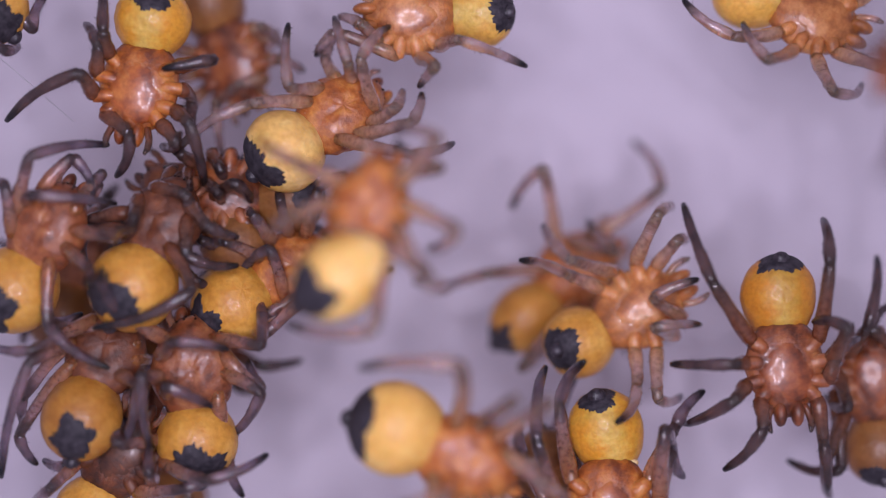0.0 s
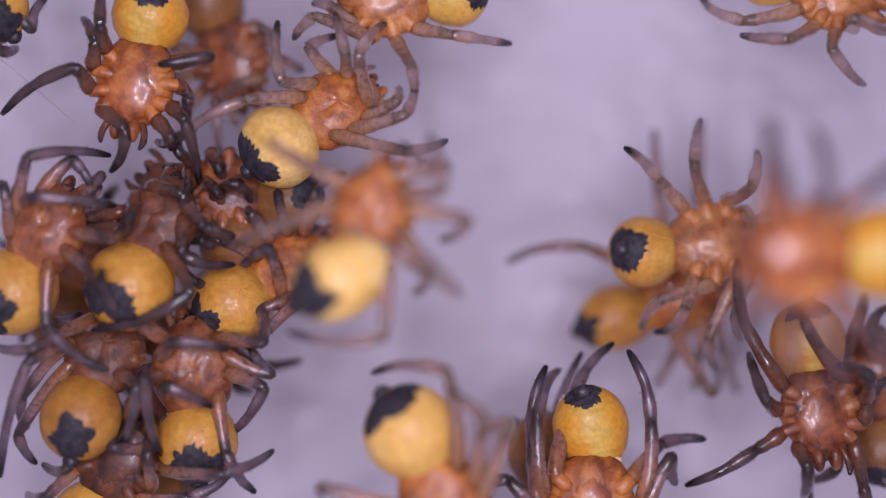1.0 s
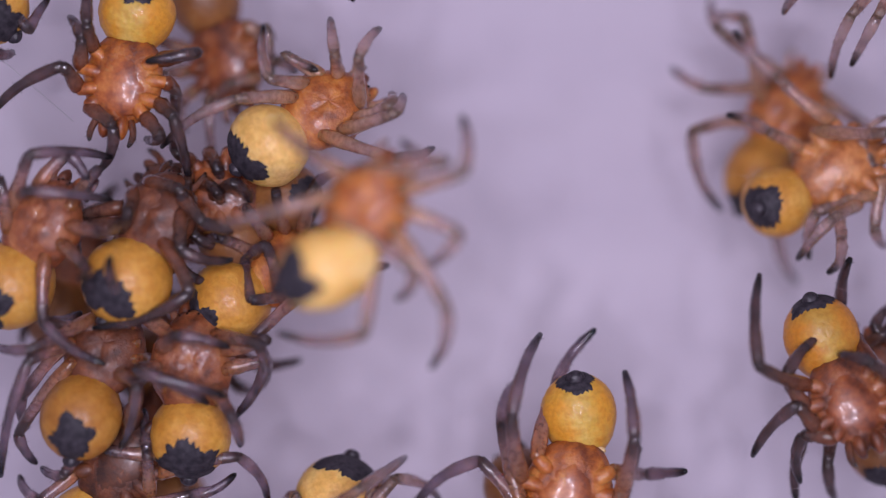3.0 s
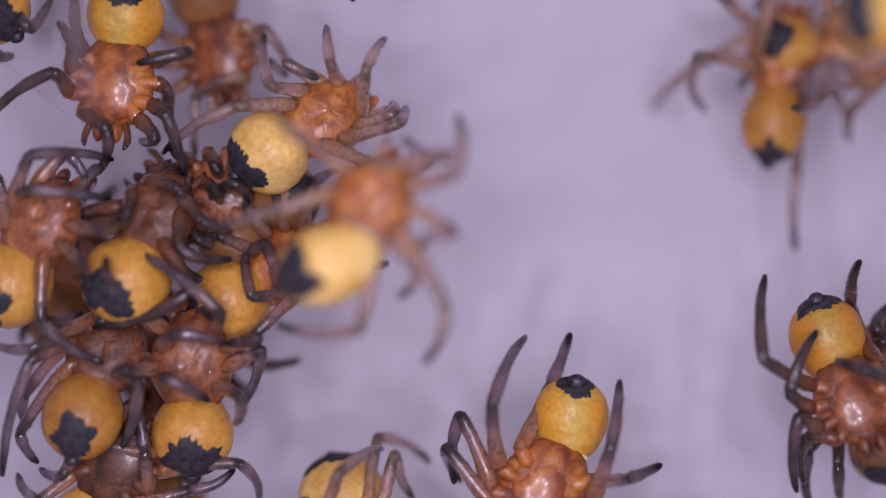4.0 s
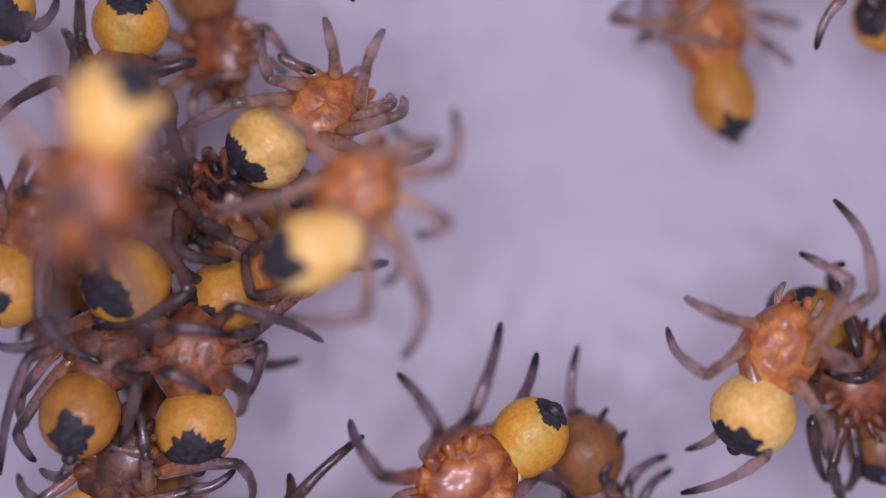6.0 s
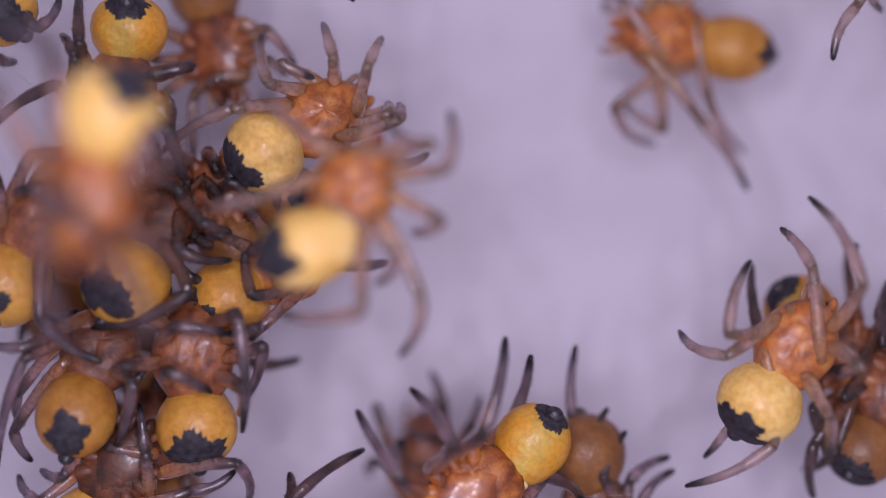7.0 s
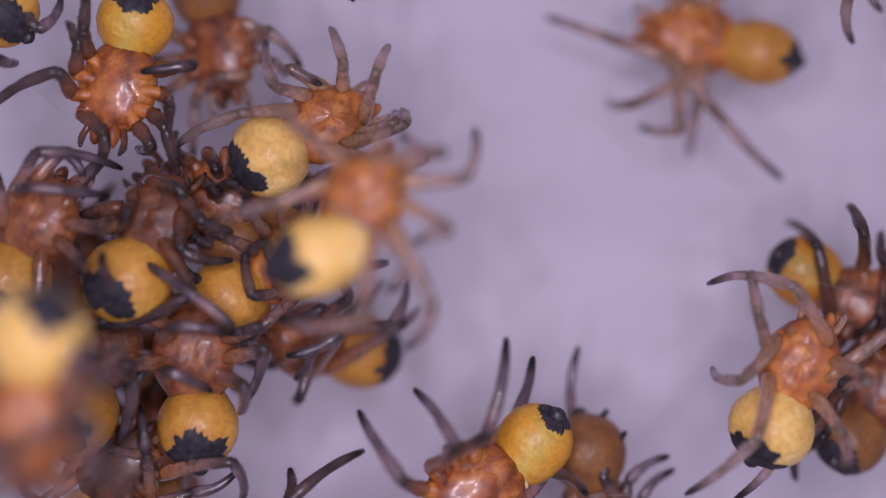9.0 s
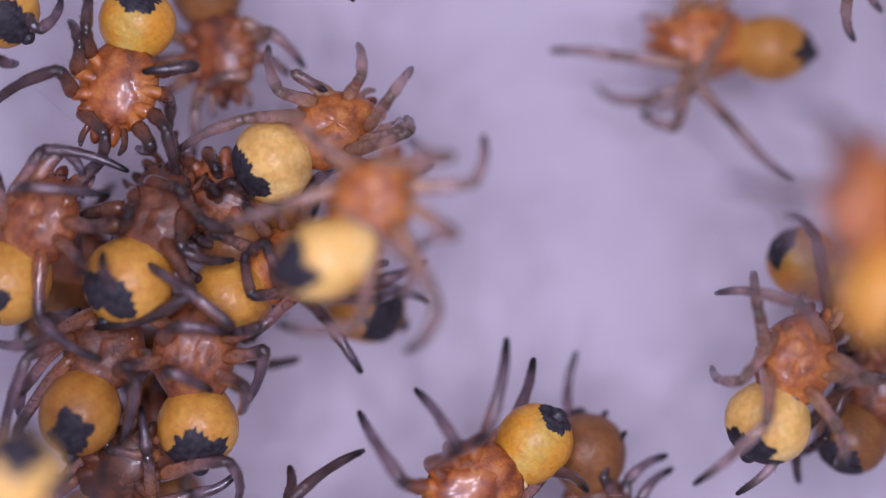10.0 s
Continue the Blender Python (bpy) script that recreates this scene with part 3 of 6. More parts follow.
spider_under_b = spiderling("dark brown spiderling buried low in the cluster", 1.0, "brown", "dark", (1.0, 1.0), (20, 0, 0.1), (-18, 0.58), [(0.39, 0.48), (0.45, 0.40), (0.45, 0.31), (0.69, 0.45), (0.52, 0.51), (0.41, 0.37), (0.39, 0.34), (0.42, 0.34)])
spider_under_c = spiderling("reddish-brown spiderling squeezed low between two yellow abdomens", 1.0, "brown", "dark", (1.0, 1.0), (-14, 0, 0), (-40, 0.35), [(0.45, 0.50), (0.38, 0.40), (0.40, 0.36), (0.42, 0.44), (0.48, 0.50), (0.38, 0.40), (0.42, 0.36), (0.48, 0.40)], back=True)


def motions():
    crawl(spider_a, [(0, -3.3, 2.56, 4, -100, 0, 180), (1, -3.33, 2.61, 4, -101, 0, 180), (2, -3.39, 2.63, 4, -101, 0, 180), (2.5, -3.41, 2.64, 4, -101, 0, 180), (4, -3.61, 2.61, 4, -97, 0, 180), (5, -3.57, 2.54, 4, -98, 0, 180), (5.5, -3.55, 2.53, 4, -98, 0, 180), (7, -3.57, 2.46, 4, -98, 0, 180), (8, -3.57, 2.44, 4, -99, 0, 180), (8.5, -3.55, 2.53, 4, -101, 0, 180), (9.5, -3.48, 2.54, 4, -104, 0, 180), (10, -3.48, 2.54, 4, -104, 0, 180)])
    step(spider_a, 0, [(0, -3.5, 1.29, 4.22, -3.7, 0.82, 3.95)])
    step(spider_a, 1, [(0, -3.93, 1.83, 4.22, -4.94, 1.45, 3.95)])
    step(spider_a, 2, [(0, -3.86, 2.18, 4.22, -4.05, 2.55, 3.95)])
    step(spider_a, 3, [(0, -3.76, 2.34, 4.22, -3.83, 3.01, 3.95)])
    step(spider_a, 4, [(0, -3.05, 1.3, 4.22, -3.19, 1.17, 3.95)])
    step(spider_a, 5, [(0, -2.89, 1.42, 4.22, -2.7, 0.72, 3.95)])
    step(spider_a, 6, [(0, -2.91, 1.67, 3.9, -2.91, 1.3, 3.7)])
    step(spider_a, 7, [(0, -2.54, 2.11, 4.3, -3.11, 2, 4.3)])
    crawl(spider_b, [(0, -2.84, 2.94, 2.7, -66, 0, 190), (2.5, -2.88, 2.95, 2.7, -66, 0, 190), (4, -2.91, 3.04, 2.7, -74, 0, 190), (5.5, -2.91, 3.08, 2.7, -75, 0, 190), (10, -2.88, 3.08, 2.7, -75, 0, 190)])
    step(spider_b, 0, [(4, -2.93, 1.81, 3.14, -2.97, 1.09, 2.86), (10, -2.94, 1.68, 3.08, -3, 1.03, 2.68)])
    step(spider_b, 1, [(0, -3.08, 1.62, 3, -3, 1.38, 2.69)])
    step(spider_b, 2, [(0, -3.28, 2.04, 2.97, -3.34, 2.09, 2.66)])
    step(spider_b, 3, [(0, -3.37, 2.46, 3.13, -3.45, 2.58, 2.82)])
    step(spider_b, 4, [(0, -2.39, 1.96, 2.92, -2.63, 1.82, 2.65)])
    step(spider_b, 5, [(0, -1.85, 2.22, 3.2, -1.66, 2.13, 2.92)])
    step(spider_b, 6, [(0, -2.12, 2.63, 3.25, -1.94, 2.43, 2.67), (3.9, -2.09, 2.63, 3.23, -1.82, 2.16, 2.86), (4.5, -2.09, 2.63, 3.23, -1.82, 2.16, 2.86), (10, -2.03, 2.6, 3.23, -1.66, 2.18, 2.88)])
    step(spider_b, 7, [(0, -2.17, 2.71, 2.92, -2.43, 2.28, 2.65)])
    crawl(spider_c, [(0, -5.13, 2.75, 4, 130, 0, 0), (2.5, -5.13, 2.76, 4, 130, 0, 0), (7, -5.03, 2.74, 4, 135, 0, 0), (10, -5.01, 2.72, 4, 135, 0, 0)])
    step(spider_c, 0, [(0, -6.54, 3.36, 4.09, -6.89, 3.53, 3.59)])
    step(spider_c, 1, [(0, -6.48, 3.06, 4.02, -6.82, 3.09, 3.52)])
    step(spider_c, 2, [(0, -6.2, 2.69, 4.02, -6.3, 2.53, 3.52)])
    step(spider_c, 3, [(0, -5.02, 2.35, 4.14, -4.84, 2.33, 3.81), (7, -5.03, 2.23, 4.36, -4.82, 2.12, 4.02)])
    step(spider_c, 4, [(0, -5.48, 4.24, 3.94, -5.51, 4.68, 3.44)])
    step(spider_c, 5, [(0, -5.17, 4.1, 3.95, -5.05, 4.41, 3.45)])
    step(spider_c, 6, [(0, -4.85, 3.76, 4, -4.63, 3.77, 3.5)])
    step(spider_c, 7, [(0, -4.76, 2.56, 4.05, -4.51, 2.91, 3.78), (7, -4.59, 2.5, 4.22, -4.34, 2.85, 3.95)])
    crawl(spider_d, [(0, -1.77, 1.14, 4, 34, -15, -8), (1, -1.83, 1.19, 4, 34, -15, -8), (2, -1.89, 1.17, 4, 33, -15, -8), (2.5, -1.95, 1.23, 4, 33, -15, -8), (4, -1.95, 1.12, 4, 32, -15, -8), (4.5, -1.98, 1.12, 4, 33, -15, -8), (5, -2.02, 1.19, 4, 34, -15, -8), (5.5, -1.96, 1.19, 4, 34, -15, -8), (7, -2, 1.12, 4, 32, -15, -8), (8, -1.97, 1.09, 4, 32, -15, -8), (9, -1.94, 1.07, 4, 30, -15, -8), (9.5, -1.91, 1.03, 4, 29, -15, -8), (10, -1.9, 1.01, 4, 29, -15, -8)])
    step(spider_d, 4, [(0, -0.83, 1.98, 4.19, -0.6, 2.51, 4.04), (3.9, -0.87, 1.89, 4.27, -0.66, 2.39, 3.98), (4.5, -0.87, 1.89, 4.28, -0.66, 2.39, 4), (9, -0.78, 1.83, 4.23, -0.62, 2.31, 3.85), (9.5, -0.65, 1.63, 4.35, -0.36, 2.06, 4.02)])
    step(spider_d, 5, [(0, -0.6, 1.51, 4.29, -0.46, 1.79, 4.04), (4.5, -0.68, 1.49, 4.2, -0.63, 1.68, 3.85)])
    step(spider_d, 6, [(0, -0.41, 1.41, 4.37, -0.24, 1.74, 4.21), (3.9, -0.59, 1.37, 4.35, -0.44, 1.61, 4.04), (4.5, -0.59, 1.37, 4.32, -0.44, 1.61, 4.01), (9.5, -0.45, 1.3, 4.22, -0.44, 1.52, 3.86)])
    step(spider_d, 7, [(0, -0.52, 0.97, 4.55, 0.12, 1.2, 3.95), (3.9, -0.59, 0.9, 4.28, -0.12, 1.01, 3.88), (4.5, -0.59, 0.9, 4.14, -0.12, 1.02, 3.75), (9.5, -0.53, 0.89, 4.25, -0.13, 1, 3.78)])
    step(spider_d, 0, [(0, -1.05, 2.04, 4.23, -1.22, 2.6, 4.12), (2.5, -1.17, 2.09, 4.22, -1.26, 2.64, 3.94), (3.9, -1.22, 1.97, 4.22, -1.32, 2.53, 3.95), (4.5, -1.22, 1.97, 4.22, -1.32, 2.53, 3.95), (9, -1.11, 1.99, 4.22, -1.28, 2.51, 3.89), (9.5, -0.98, 1.8, 4.2, -0.98, 2.35, 3.87)])
    step(spider_d, 1, [(0, -1.4, 2.04, 3.49, -1.19, 2.46, 3.8), (2.5, -1.4, 1.97, 3.55, -1.43, 2.05, 3.96)])
    step(spider_d, 2, [(0, -1.62, 1.8, 4.23, -1.73, 2.52, 4.16), (3.9, -1.82, 1.78, 4.21, -2.03, 2.45, 3.87), (4.5, -1.82, 1.78, 4.23, -2.03, 2.44, 3.89), (10, -1.74, 1.71, 4.23, -1.99, 2.31, 3.8)])
    step(spider_d, 3, [(0, -2.1, 1.61, 4.24, -3.02, 1.07, 4.1), (10, -2.16, 1.45, 4.27, -3.06, 1.09, 3.78)])
    crawl(spider_e, [(0, -1, -0.28, 5.7, 71, 0, -8), (1, -1, -0.3, 5.7, 68, 0, -8), (1.5, -0.92, -0.34, 5.7, 68, 0, -8), (2, -1.17, -0.31, 5.7, 62, 0, -8), (2.5, -1.16, -0.25, 5.7, 60, 0, -8), (4, -1.12, -0.16, 5.7, 59, 0, -8), (4.5, -1.22, -0.13, 5.7, 59, 0, -8), (5, -1.23, -0.05, 5.7, 58, 0, -8), (5.5, -1.24, -0.03, 5.7, 58, 0, -8), (7, -1.33, 0.01, 5.7, 56, 0, -8), (8, -1.29, -0.05, 5.7, 56, 0, -8), (9.5, -1.18, -0.08, 5.7, 56, 0, -8), (10, -1.14, -0.11, 5.7, 56, 0, -8)])
    step(spider_e, 4, [(0, -0.08, 0.56, 6.33, -0.49, 1.22, 5.65), (1, -0.08, 0.53, 6.36, -0.14, 1.14, 6.06), (1.5, 0.26, 0.63, 6.02, 0.44, 1.35, 5.65), (2, 0.12, 0.63, 5.93, 0.16, 1.19, 5.49), (2.5, 0.18, 0.69, 5.92, 0.21, 1.28, 5.52), (3.9, 0.06, 0.73, 6.26, 0.14, 1.35, 5.97), (4.5, 0.06, 0.74, 6.14, 0.14, 1.36, 5.84), (7, -0.02, 0.79, 6.17, 0.07, 1.4, 5.86), (8, 0.06, 0.74, 6.08, 0.18, 1.33, 5.71), (9.5, 0.21, 0.69, 5.92, 0.38, 1.21, 5.46)])
    step(spider_e, 5, [(0, 0.12, 0.23, 6.13, -0.15, -0.01, 5.79), (1, 0.23, 0.32, 6.07, -0.02, 0.09, 5.71), (2.5, 0.22, 0.12, 5.92, -0.07, -0.12, 5.6), (3.9, 0.09, 0.2, 6.2, -0.26, 0.01, 5.93), (4.5, 0.09, 0.21, 5.92, -0.27, 0.01, 5.65), (7, -0.03, 0.3, 6.1, -0.31, 0.17, 5.72), (10, 0.12, 0.17, 6.16, -0.25, 0.01, 5.89)])
    step(spider_e, 6, [(0, -0.23, -0.21, 6.63, 0.03, -0.34, 5.98), (1, -0.13, -0.17, 6.63, 0.18, -0.45, 6.06), (1.5, 0.03, -0.49, 6.44, -0.11, -1.24, 5.65), (2.5, 0.09, -0.68, 5.92, -0.12, -1.26, 5.55), (3.9, -0.01, -0.56, 6.1, -0.2, -1.16, 5.77), (4.5, -0.01, -0.57, 5.92, -0.2, -1.17, 5.58), (5, -0.09, -0.45, 6.13, -0.38, -1.14, 5.65), (7, -0.19, -0.51, 5.92, -0.44, -1.1, 5.6), (8, -0.17, -0.54, 5.92, -0.42, -1.06, 5.49), (10, -0.07, -0.56, 6.16, -0.38, -1.05, 5.75)])
    step(spider_e, 7, [(0, -0.44, -0.67, 6.3, -1.62, -0.76, 5.65), (1, -0.45, -0.79, 6.12, -1.59, -0.85, 5.65), (2.5, -0.77, -0.91, 5.92, -1.73, -0.94, 5.35), (3.9, -0.82, -0.73, 6.01, -1.74, -0.79, 5.38), (4.5, -0.82, -0.74, 5.92, -1.75, -0.8, 5.28), (5.5, -0.76, -0.62, 6.1, -1.69, -0.7, 5.52), (7, -0.81, -0.56, 6.22, -1.72, -0.65, 5.63), (10, -0.81, -0.67, 6.15, -1.72, -0.77, 5.53)])
    step(spider_e, 0, [(0, -0.34, 0.64, 5.82, -0.49, 1.12, 5.55), (4.5, -0.41, 0.69, 6.07, -0.51, 1.16, 5.8)])
    step(spider_e, 1, [(0, -1.57, 0.89, 5.96, -1.8, 1.07, 6.41)])
    step(spider_e, 2, [(0, -1.48, 0.34, 6.29, -1.76, 0.12, 5.71), (2, -1.78, 0.26, 6.06, -2.38, 0.12, 5.83), (3.9, -1.74, 0.38, 5.96, -2.34, 0.24, 5.7), (4.5, -1.72, 0.37, 6.06, -2.32, 0.24, 5.83), (10, -1.74, 0.38, 5.92, -2.33, 0.24, 5.59)])
    step(spider_e, 3, [(0, -0.37, -0.11, 5.92, -0.29, -0.35, 5.55), (4.5, -0.48, -0.08, 5.92, -0.55, -0.46, 5.69)])
    crawl(spider_g, [(0, -3.45, -0.38, 4.3, 66, -14, -15), (1, -3.49, -0.37, 4.3, 66, -14, -15), (2.5, -3.51, -0.33, 4.3, 66, -14, -15), (5, -3.53, -0.31, 4.3, 66, -14, -15), (7, -3.53, -0.32, 4.3, 66, -14, -15), (10, -3.5, -0.32, 4.3, 66, -14, -15)])
    step(spider_g, 4, [(0, -2.52, 0.26, 4.4, -2.28, 0.13, 4.3)])
    step(spider_g, 5, [(0, -2.77, 0.13, 4.4, -2.28, -0.18, 4.3)])
    step(spider_g, 6, [(0, -2.86, -0.03, 4.2, -2.45, -0.5, 4)])
    step(spider_g, 7, [(0, -2.69, -0.45, 4.74, -3.81, -0.86, 4.65), (4, -2.72, -0.46, 4.53, -3.87, -0.87, 4.38)])
    step(spider_g, 0, [(0, -3.05, 0.67, 4.3, -2.86, 0.13, 4)])
    step(spider_g, 1, [(0, -3.35, 0.63, 4.3, -3.57, 0.13, 4)])
    step(spider_g, 2, [(0, -3.63, 0.56, 4.3, -3.5, 0.13, 4)])
    step(spider_g, 3, [(0, -3.81, 0.13, 4.2, -4.04, -0.18, 4)])
    crawl(spider_f, [(0, -1.81, 0.6, 3.6, 176, 0, 190), (2.5, -1.84, 0.61, 3.6, 176, 0, 190), (5, -1.86, 0.61, 3.6, 176, 0, 190), (10, -1.86, 0.61, 3.6, 176, 0, 190)])
    step(spider_f, 0, [(0, -2.89, 0.99, 3.82, -3.03, 1.34, 3.55)])
    step(spider_f, 1, [(0, -2.55, 0.93, 3.82, -2.5, 0.74, 3.55)])
    step(spider_f, 2, [(0, -2.4, 1.06, 3.2, -2.26, 1.17, 3)])
    step(spider_f, 3, [(0, -2.15, 1.04, 3, -1.89, 0.97, 2.8)])
    step(spider_f, 4, [(0, -2.76, 0.2, 3.82, -2.3, 0.01, 3.55)])
    step(spider_f, 5, [(0, -2.31, 0.41, 3.4, -2.4, -0.06, 3.2)])
    step(spider_f, 6, [(0, -2.12, 0.08, 3.3, -1.94, -0.2, 3.1)])
    step(spider_f, 7, [(0, -1.53, 0.35, 3.1, -1.27, 0.14, 2.9)])
    crawl(spider_h, [(0, -4.78, -0.43, 4.25, 60, 0, -10), (1, -4.79, -0.45, 4.25, 60, 0, -10), (2.5, -4.82, -0.4, 4.25, 60, 0, -10), (5, -4.86, -0.37, 4.25, 60, 0, -10), (10, -4.87, -0.34, 4.25, 60, 0, -10)])
    step(spider_h, 4, [(0, -4.31, 0.66, 4.35, -3.9, 0.48, 4.35)])
    step(spider_h, 5, [(0, -3.6, 0.15, 4.92, -3.36, 0.26, 5.46)])
    step(spider_h, 6, [(0, -3.78, -0.26, 4.83, -3.75, -0.35, 5.35)])
    step(spider_h, 7, [(0, -4.33, -0.83, 4.55, -3.65, -1.3, 4.6)])
    step(spider_h, 0, [(0, -4.19, 0.94, 4.35, -3.89, 0.67, 4.25)])
    step(spider_h, 1, [(0, -4.51, 0.54, 4.45, -3.6, 0.5, 4.45)])
    step(spider_h, 2, [(0, -4.51, 0.87, 4.56, -3.76, 1.17, 4.08), (1, -4.54, 0.87, 4.56, -3.74, 1.05, 4.1), (4, -4.53, 0.87, 4.59, -3.69, 0.99, 4.16), (9, -4.5, 0.88, 4.49, -3.59, 0.9, 4.18), (10, -4.49, 0.88, 4.38, -3.52, 0.87, 4.2)])
    step(spider_h, 3, [(0, -4.81, 0.57, 4.47, -5.01, 0.7, 4.2)])
    crawl(spider_i, [(0, -2.38, -0.61, 3.75, 30, -10, -10), (2.5, -2.42, -0.58, 3.75, 30, -10, -10), (5, -2.43, -0.54, 3.75, 30, -10, -10), (10, -2.43, -0.54, 3.75, 30, -10, -10)])
    step(spider_i, 4, [(0, -0.9, -0.26, 4.12, -0.58, -0.22, 3.79)])
    step(spider_i, 5, [(0, -2.01, -0.95, 3.97, -2.23, -1.1, 3.7)])
    step(spider_i, 6, [(0, -1.95, -0.76, 3.97, -1.87, -0.26, 3.35), (4.5, -1.92, -0.63, 4.1, -2.23, 0.14, 3.7)])
    step(spider_i, 7, [(0, -1.81, -0.25, 3.97, -2.36, -0.32, 3.7)])
    step(spider_i, 0, [(0, -1.42, 0.65, 3.85, -1.11, 0.86, 3.47)])
    step(spider_i, 1, [(0, -1.85, 0.58, 3.88, -1.82, 0.62, 3.56)])
    step(spider_i, 2, [(0, -2.17, 0.41, 3.9, -2.27, 0.38, 3.6)])
    step(spider_i, 3, [(0, -2.49, 0.09, 3.97, -2.67, 0.01, 3.69)])
    crawl(spider_j, [(0, -4.02, -1.83, 4.25, 72, -22, -2), (1, -4.03, -1.82, 4.25, 72, -22, -2), (2.5, -4.03, -1.82, 4.25, 72, -22, -2), (5, -4, -1.8, 4.25, 72, -22, -2), (7, -4.08, -1.79, 4.25, 72, -22, -2), (10, -4.04, -1.77, 4.25, 72, -22, -2)])
    step(spider_j, 4, [(0, -4.14, -0.94, 4.15, -3.99, -0.76, 3.95)])
    step(spider_j, 5, [(0, -3.62, -1.07, 4.05, -3.43, -1.41, 3.85)])
    step(spider_j, 6, [(0, -3.41, -1.27, 3.95, -3.58, -1.67, 3.75)])
    step(spider_j, 7, [(0, -3.43, -1.42, 4.47, -3.59, -2.23, 4.2)])
    step(spider_j, 0, [(0, -4.41, -1.04, 4.47, -5, -1.09, 4.2)])
    step(spider_j, 1, [(0, -4.63, -1.66, 3.95, -4.74, -2.06, 3.75)])
    step(spider_j, 2, [(0, -4.45, -1.24, 4.47, -4.93, -2.55, 4.2)])
    step(spider_j, 3, [(0, -4.59, -2.03, 4.05, -4.62, -2.45, 3.85)])
    crawl(spider_k, [(0, -2.78, -2.15, 4, 93, 0, 5), (1, -2.78, -2.15, 4, 93, 0, 5), (2.5, -2.86, -2.1, 4, 88, 0, 5), (4, -2.83, -2.07, 4, 90, 0, 5), (5.5, -2.8, -2, 4, 92, 0, 5), (10, -2.77, -1.98, 4, 93, 0, 5)])
    step(spider_k, 4, [(0, -2, -0.99, 4.36, -2.47, -0.26, 3.4), (2.5, -1.92, -0.94, 4.2, -2.48, -0.33, 3.25), (4, -2.32, -0.83, 4.63, -3.55, 0.02, 4.3), (9, -2.32, -0.86, 4.62, -3.44, -0.08, 4.4)])
    step(spider_k, 5, [(0, -2.08, -1.57, 4.2, -2.2, -1.27, 3.93), (4, -1.98, -0.99, 4.48, -2.41, -1.06, 4.3)])
    step(spider_k, 6, [(0, -2.01, -1.37, 4.42, -2.44, -2.15, 3.8), (2.5, -1.94, -1.39, 4.1, -2.45, -2, 3.73), (4, -1.97, -1.13, 4.27, -2.31, -1.81, 3.86), (10, -1.92, -1.15, 4.32, -2.27, -1.8, 3.89)])
    step(spider_k, 7, [(0, -2.44, -2.29, 4, -2.28, -2.83, 3.79), (4, -2.24, -1.59, 4.65, -2.32, -1.95, 4.23)])
    step(spider_k, 0, [(0, -3.47, -0.67, 4.58, -3.62, -0.21, 5.12)])
    step(spider_k, 1, [(0, -3.04, -1.02, 4.62, -2.36, -1.1, 4.5)])
    step(spider_k, 2, [(0, -3.22, -1.23, 4.51, -3.24, -2.26, 4.2), (2.5, -3.24, -1.24, 4.5, -3.29, -2.26, 4.2), (4, -3.36, -1.32, 4.57, -3.7, -1.46, 3.62)])
    step(spider_k, 3, [(0, -3.08, -1.55, 4.4, -2.55, -1.74, 4.45)])
    crawl(spider_l, [(0, -4, -2.98, 3.9, 62, 0, 175), (2.5, -4.06, -3.1, 3.9, 58, 0, 175), (4, -4.06, -3.1, 3.9, 60, 0, 175), (10, -4.03, -3.14, 3.9, 60, 0, 175)])
    step(spider_l, 0, [(0, -3.54, -2.17, 4.44, -3.57, -1.91, 3.97), (2.5, -3.71, -2.26, 4.23, -3.78, -2.06, 3.74), (4, -3.8, -2.27, 4.12, -3.86, -1.72, 3.85)])
    step(spider_l, 1, [(0, -2.58, -2.57, 4.83, -1.93, -2.26, 4.48), (2, -2.24, -2.39, 4.17, -2.06, -2.35, 3.49), (2.5, -2.27, -2.29, 4.12, -1.97, -2.86, 3.8), (4, -2.18, -2.37, 4.12, -2.12, -2.89, 3.59), (10, -2.27, -2.36, 4.43, -2.33, -2.87, 3.94)])
    step(spider_l, 2, [(0, -3.23, -2.41, 4.56, -3.29, -2.15, 4.09), (2.5, -3.31, -2.27, 4.12, -3.38, -1.94, 3.72), (4, -3.33, -2.26, 4.21, -3.42, -1.73, 4.1)])
    step(spider_l, 3, [(0, -2.83, -2.67, 4.45, -2.44, -2.47, 4.08), (4, -2.83, -2.74, 4, -2.33, -2.49, 3.9)])
    step(spider_l, 4, [(0, -3.85, -1.47, 4.24, -3.71, -1.09, 3.93)])
    step(spider_l, 5, [(0, -4.17, -1.74, 4.32, -4.17, -1.62, 4.01)])
    step(spider_l, 6, [(0, -4.21, -2.4, 4.12, -4.54, -2.4, 3.85)])
    step(spider_l, 7, [(0, -4.09, -2.44, 4.51, -4.64, -2.85, 3.85), (4, -4.64, -2.91, 4.12, -4.89, -2.59, 3.65)])
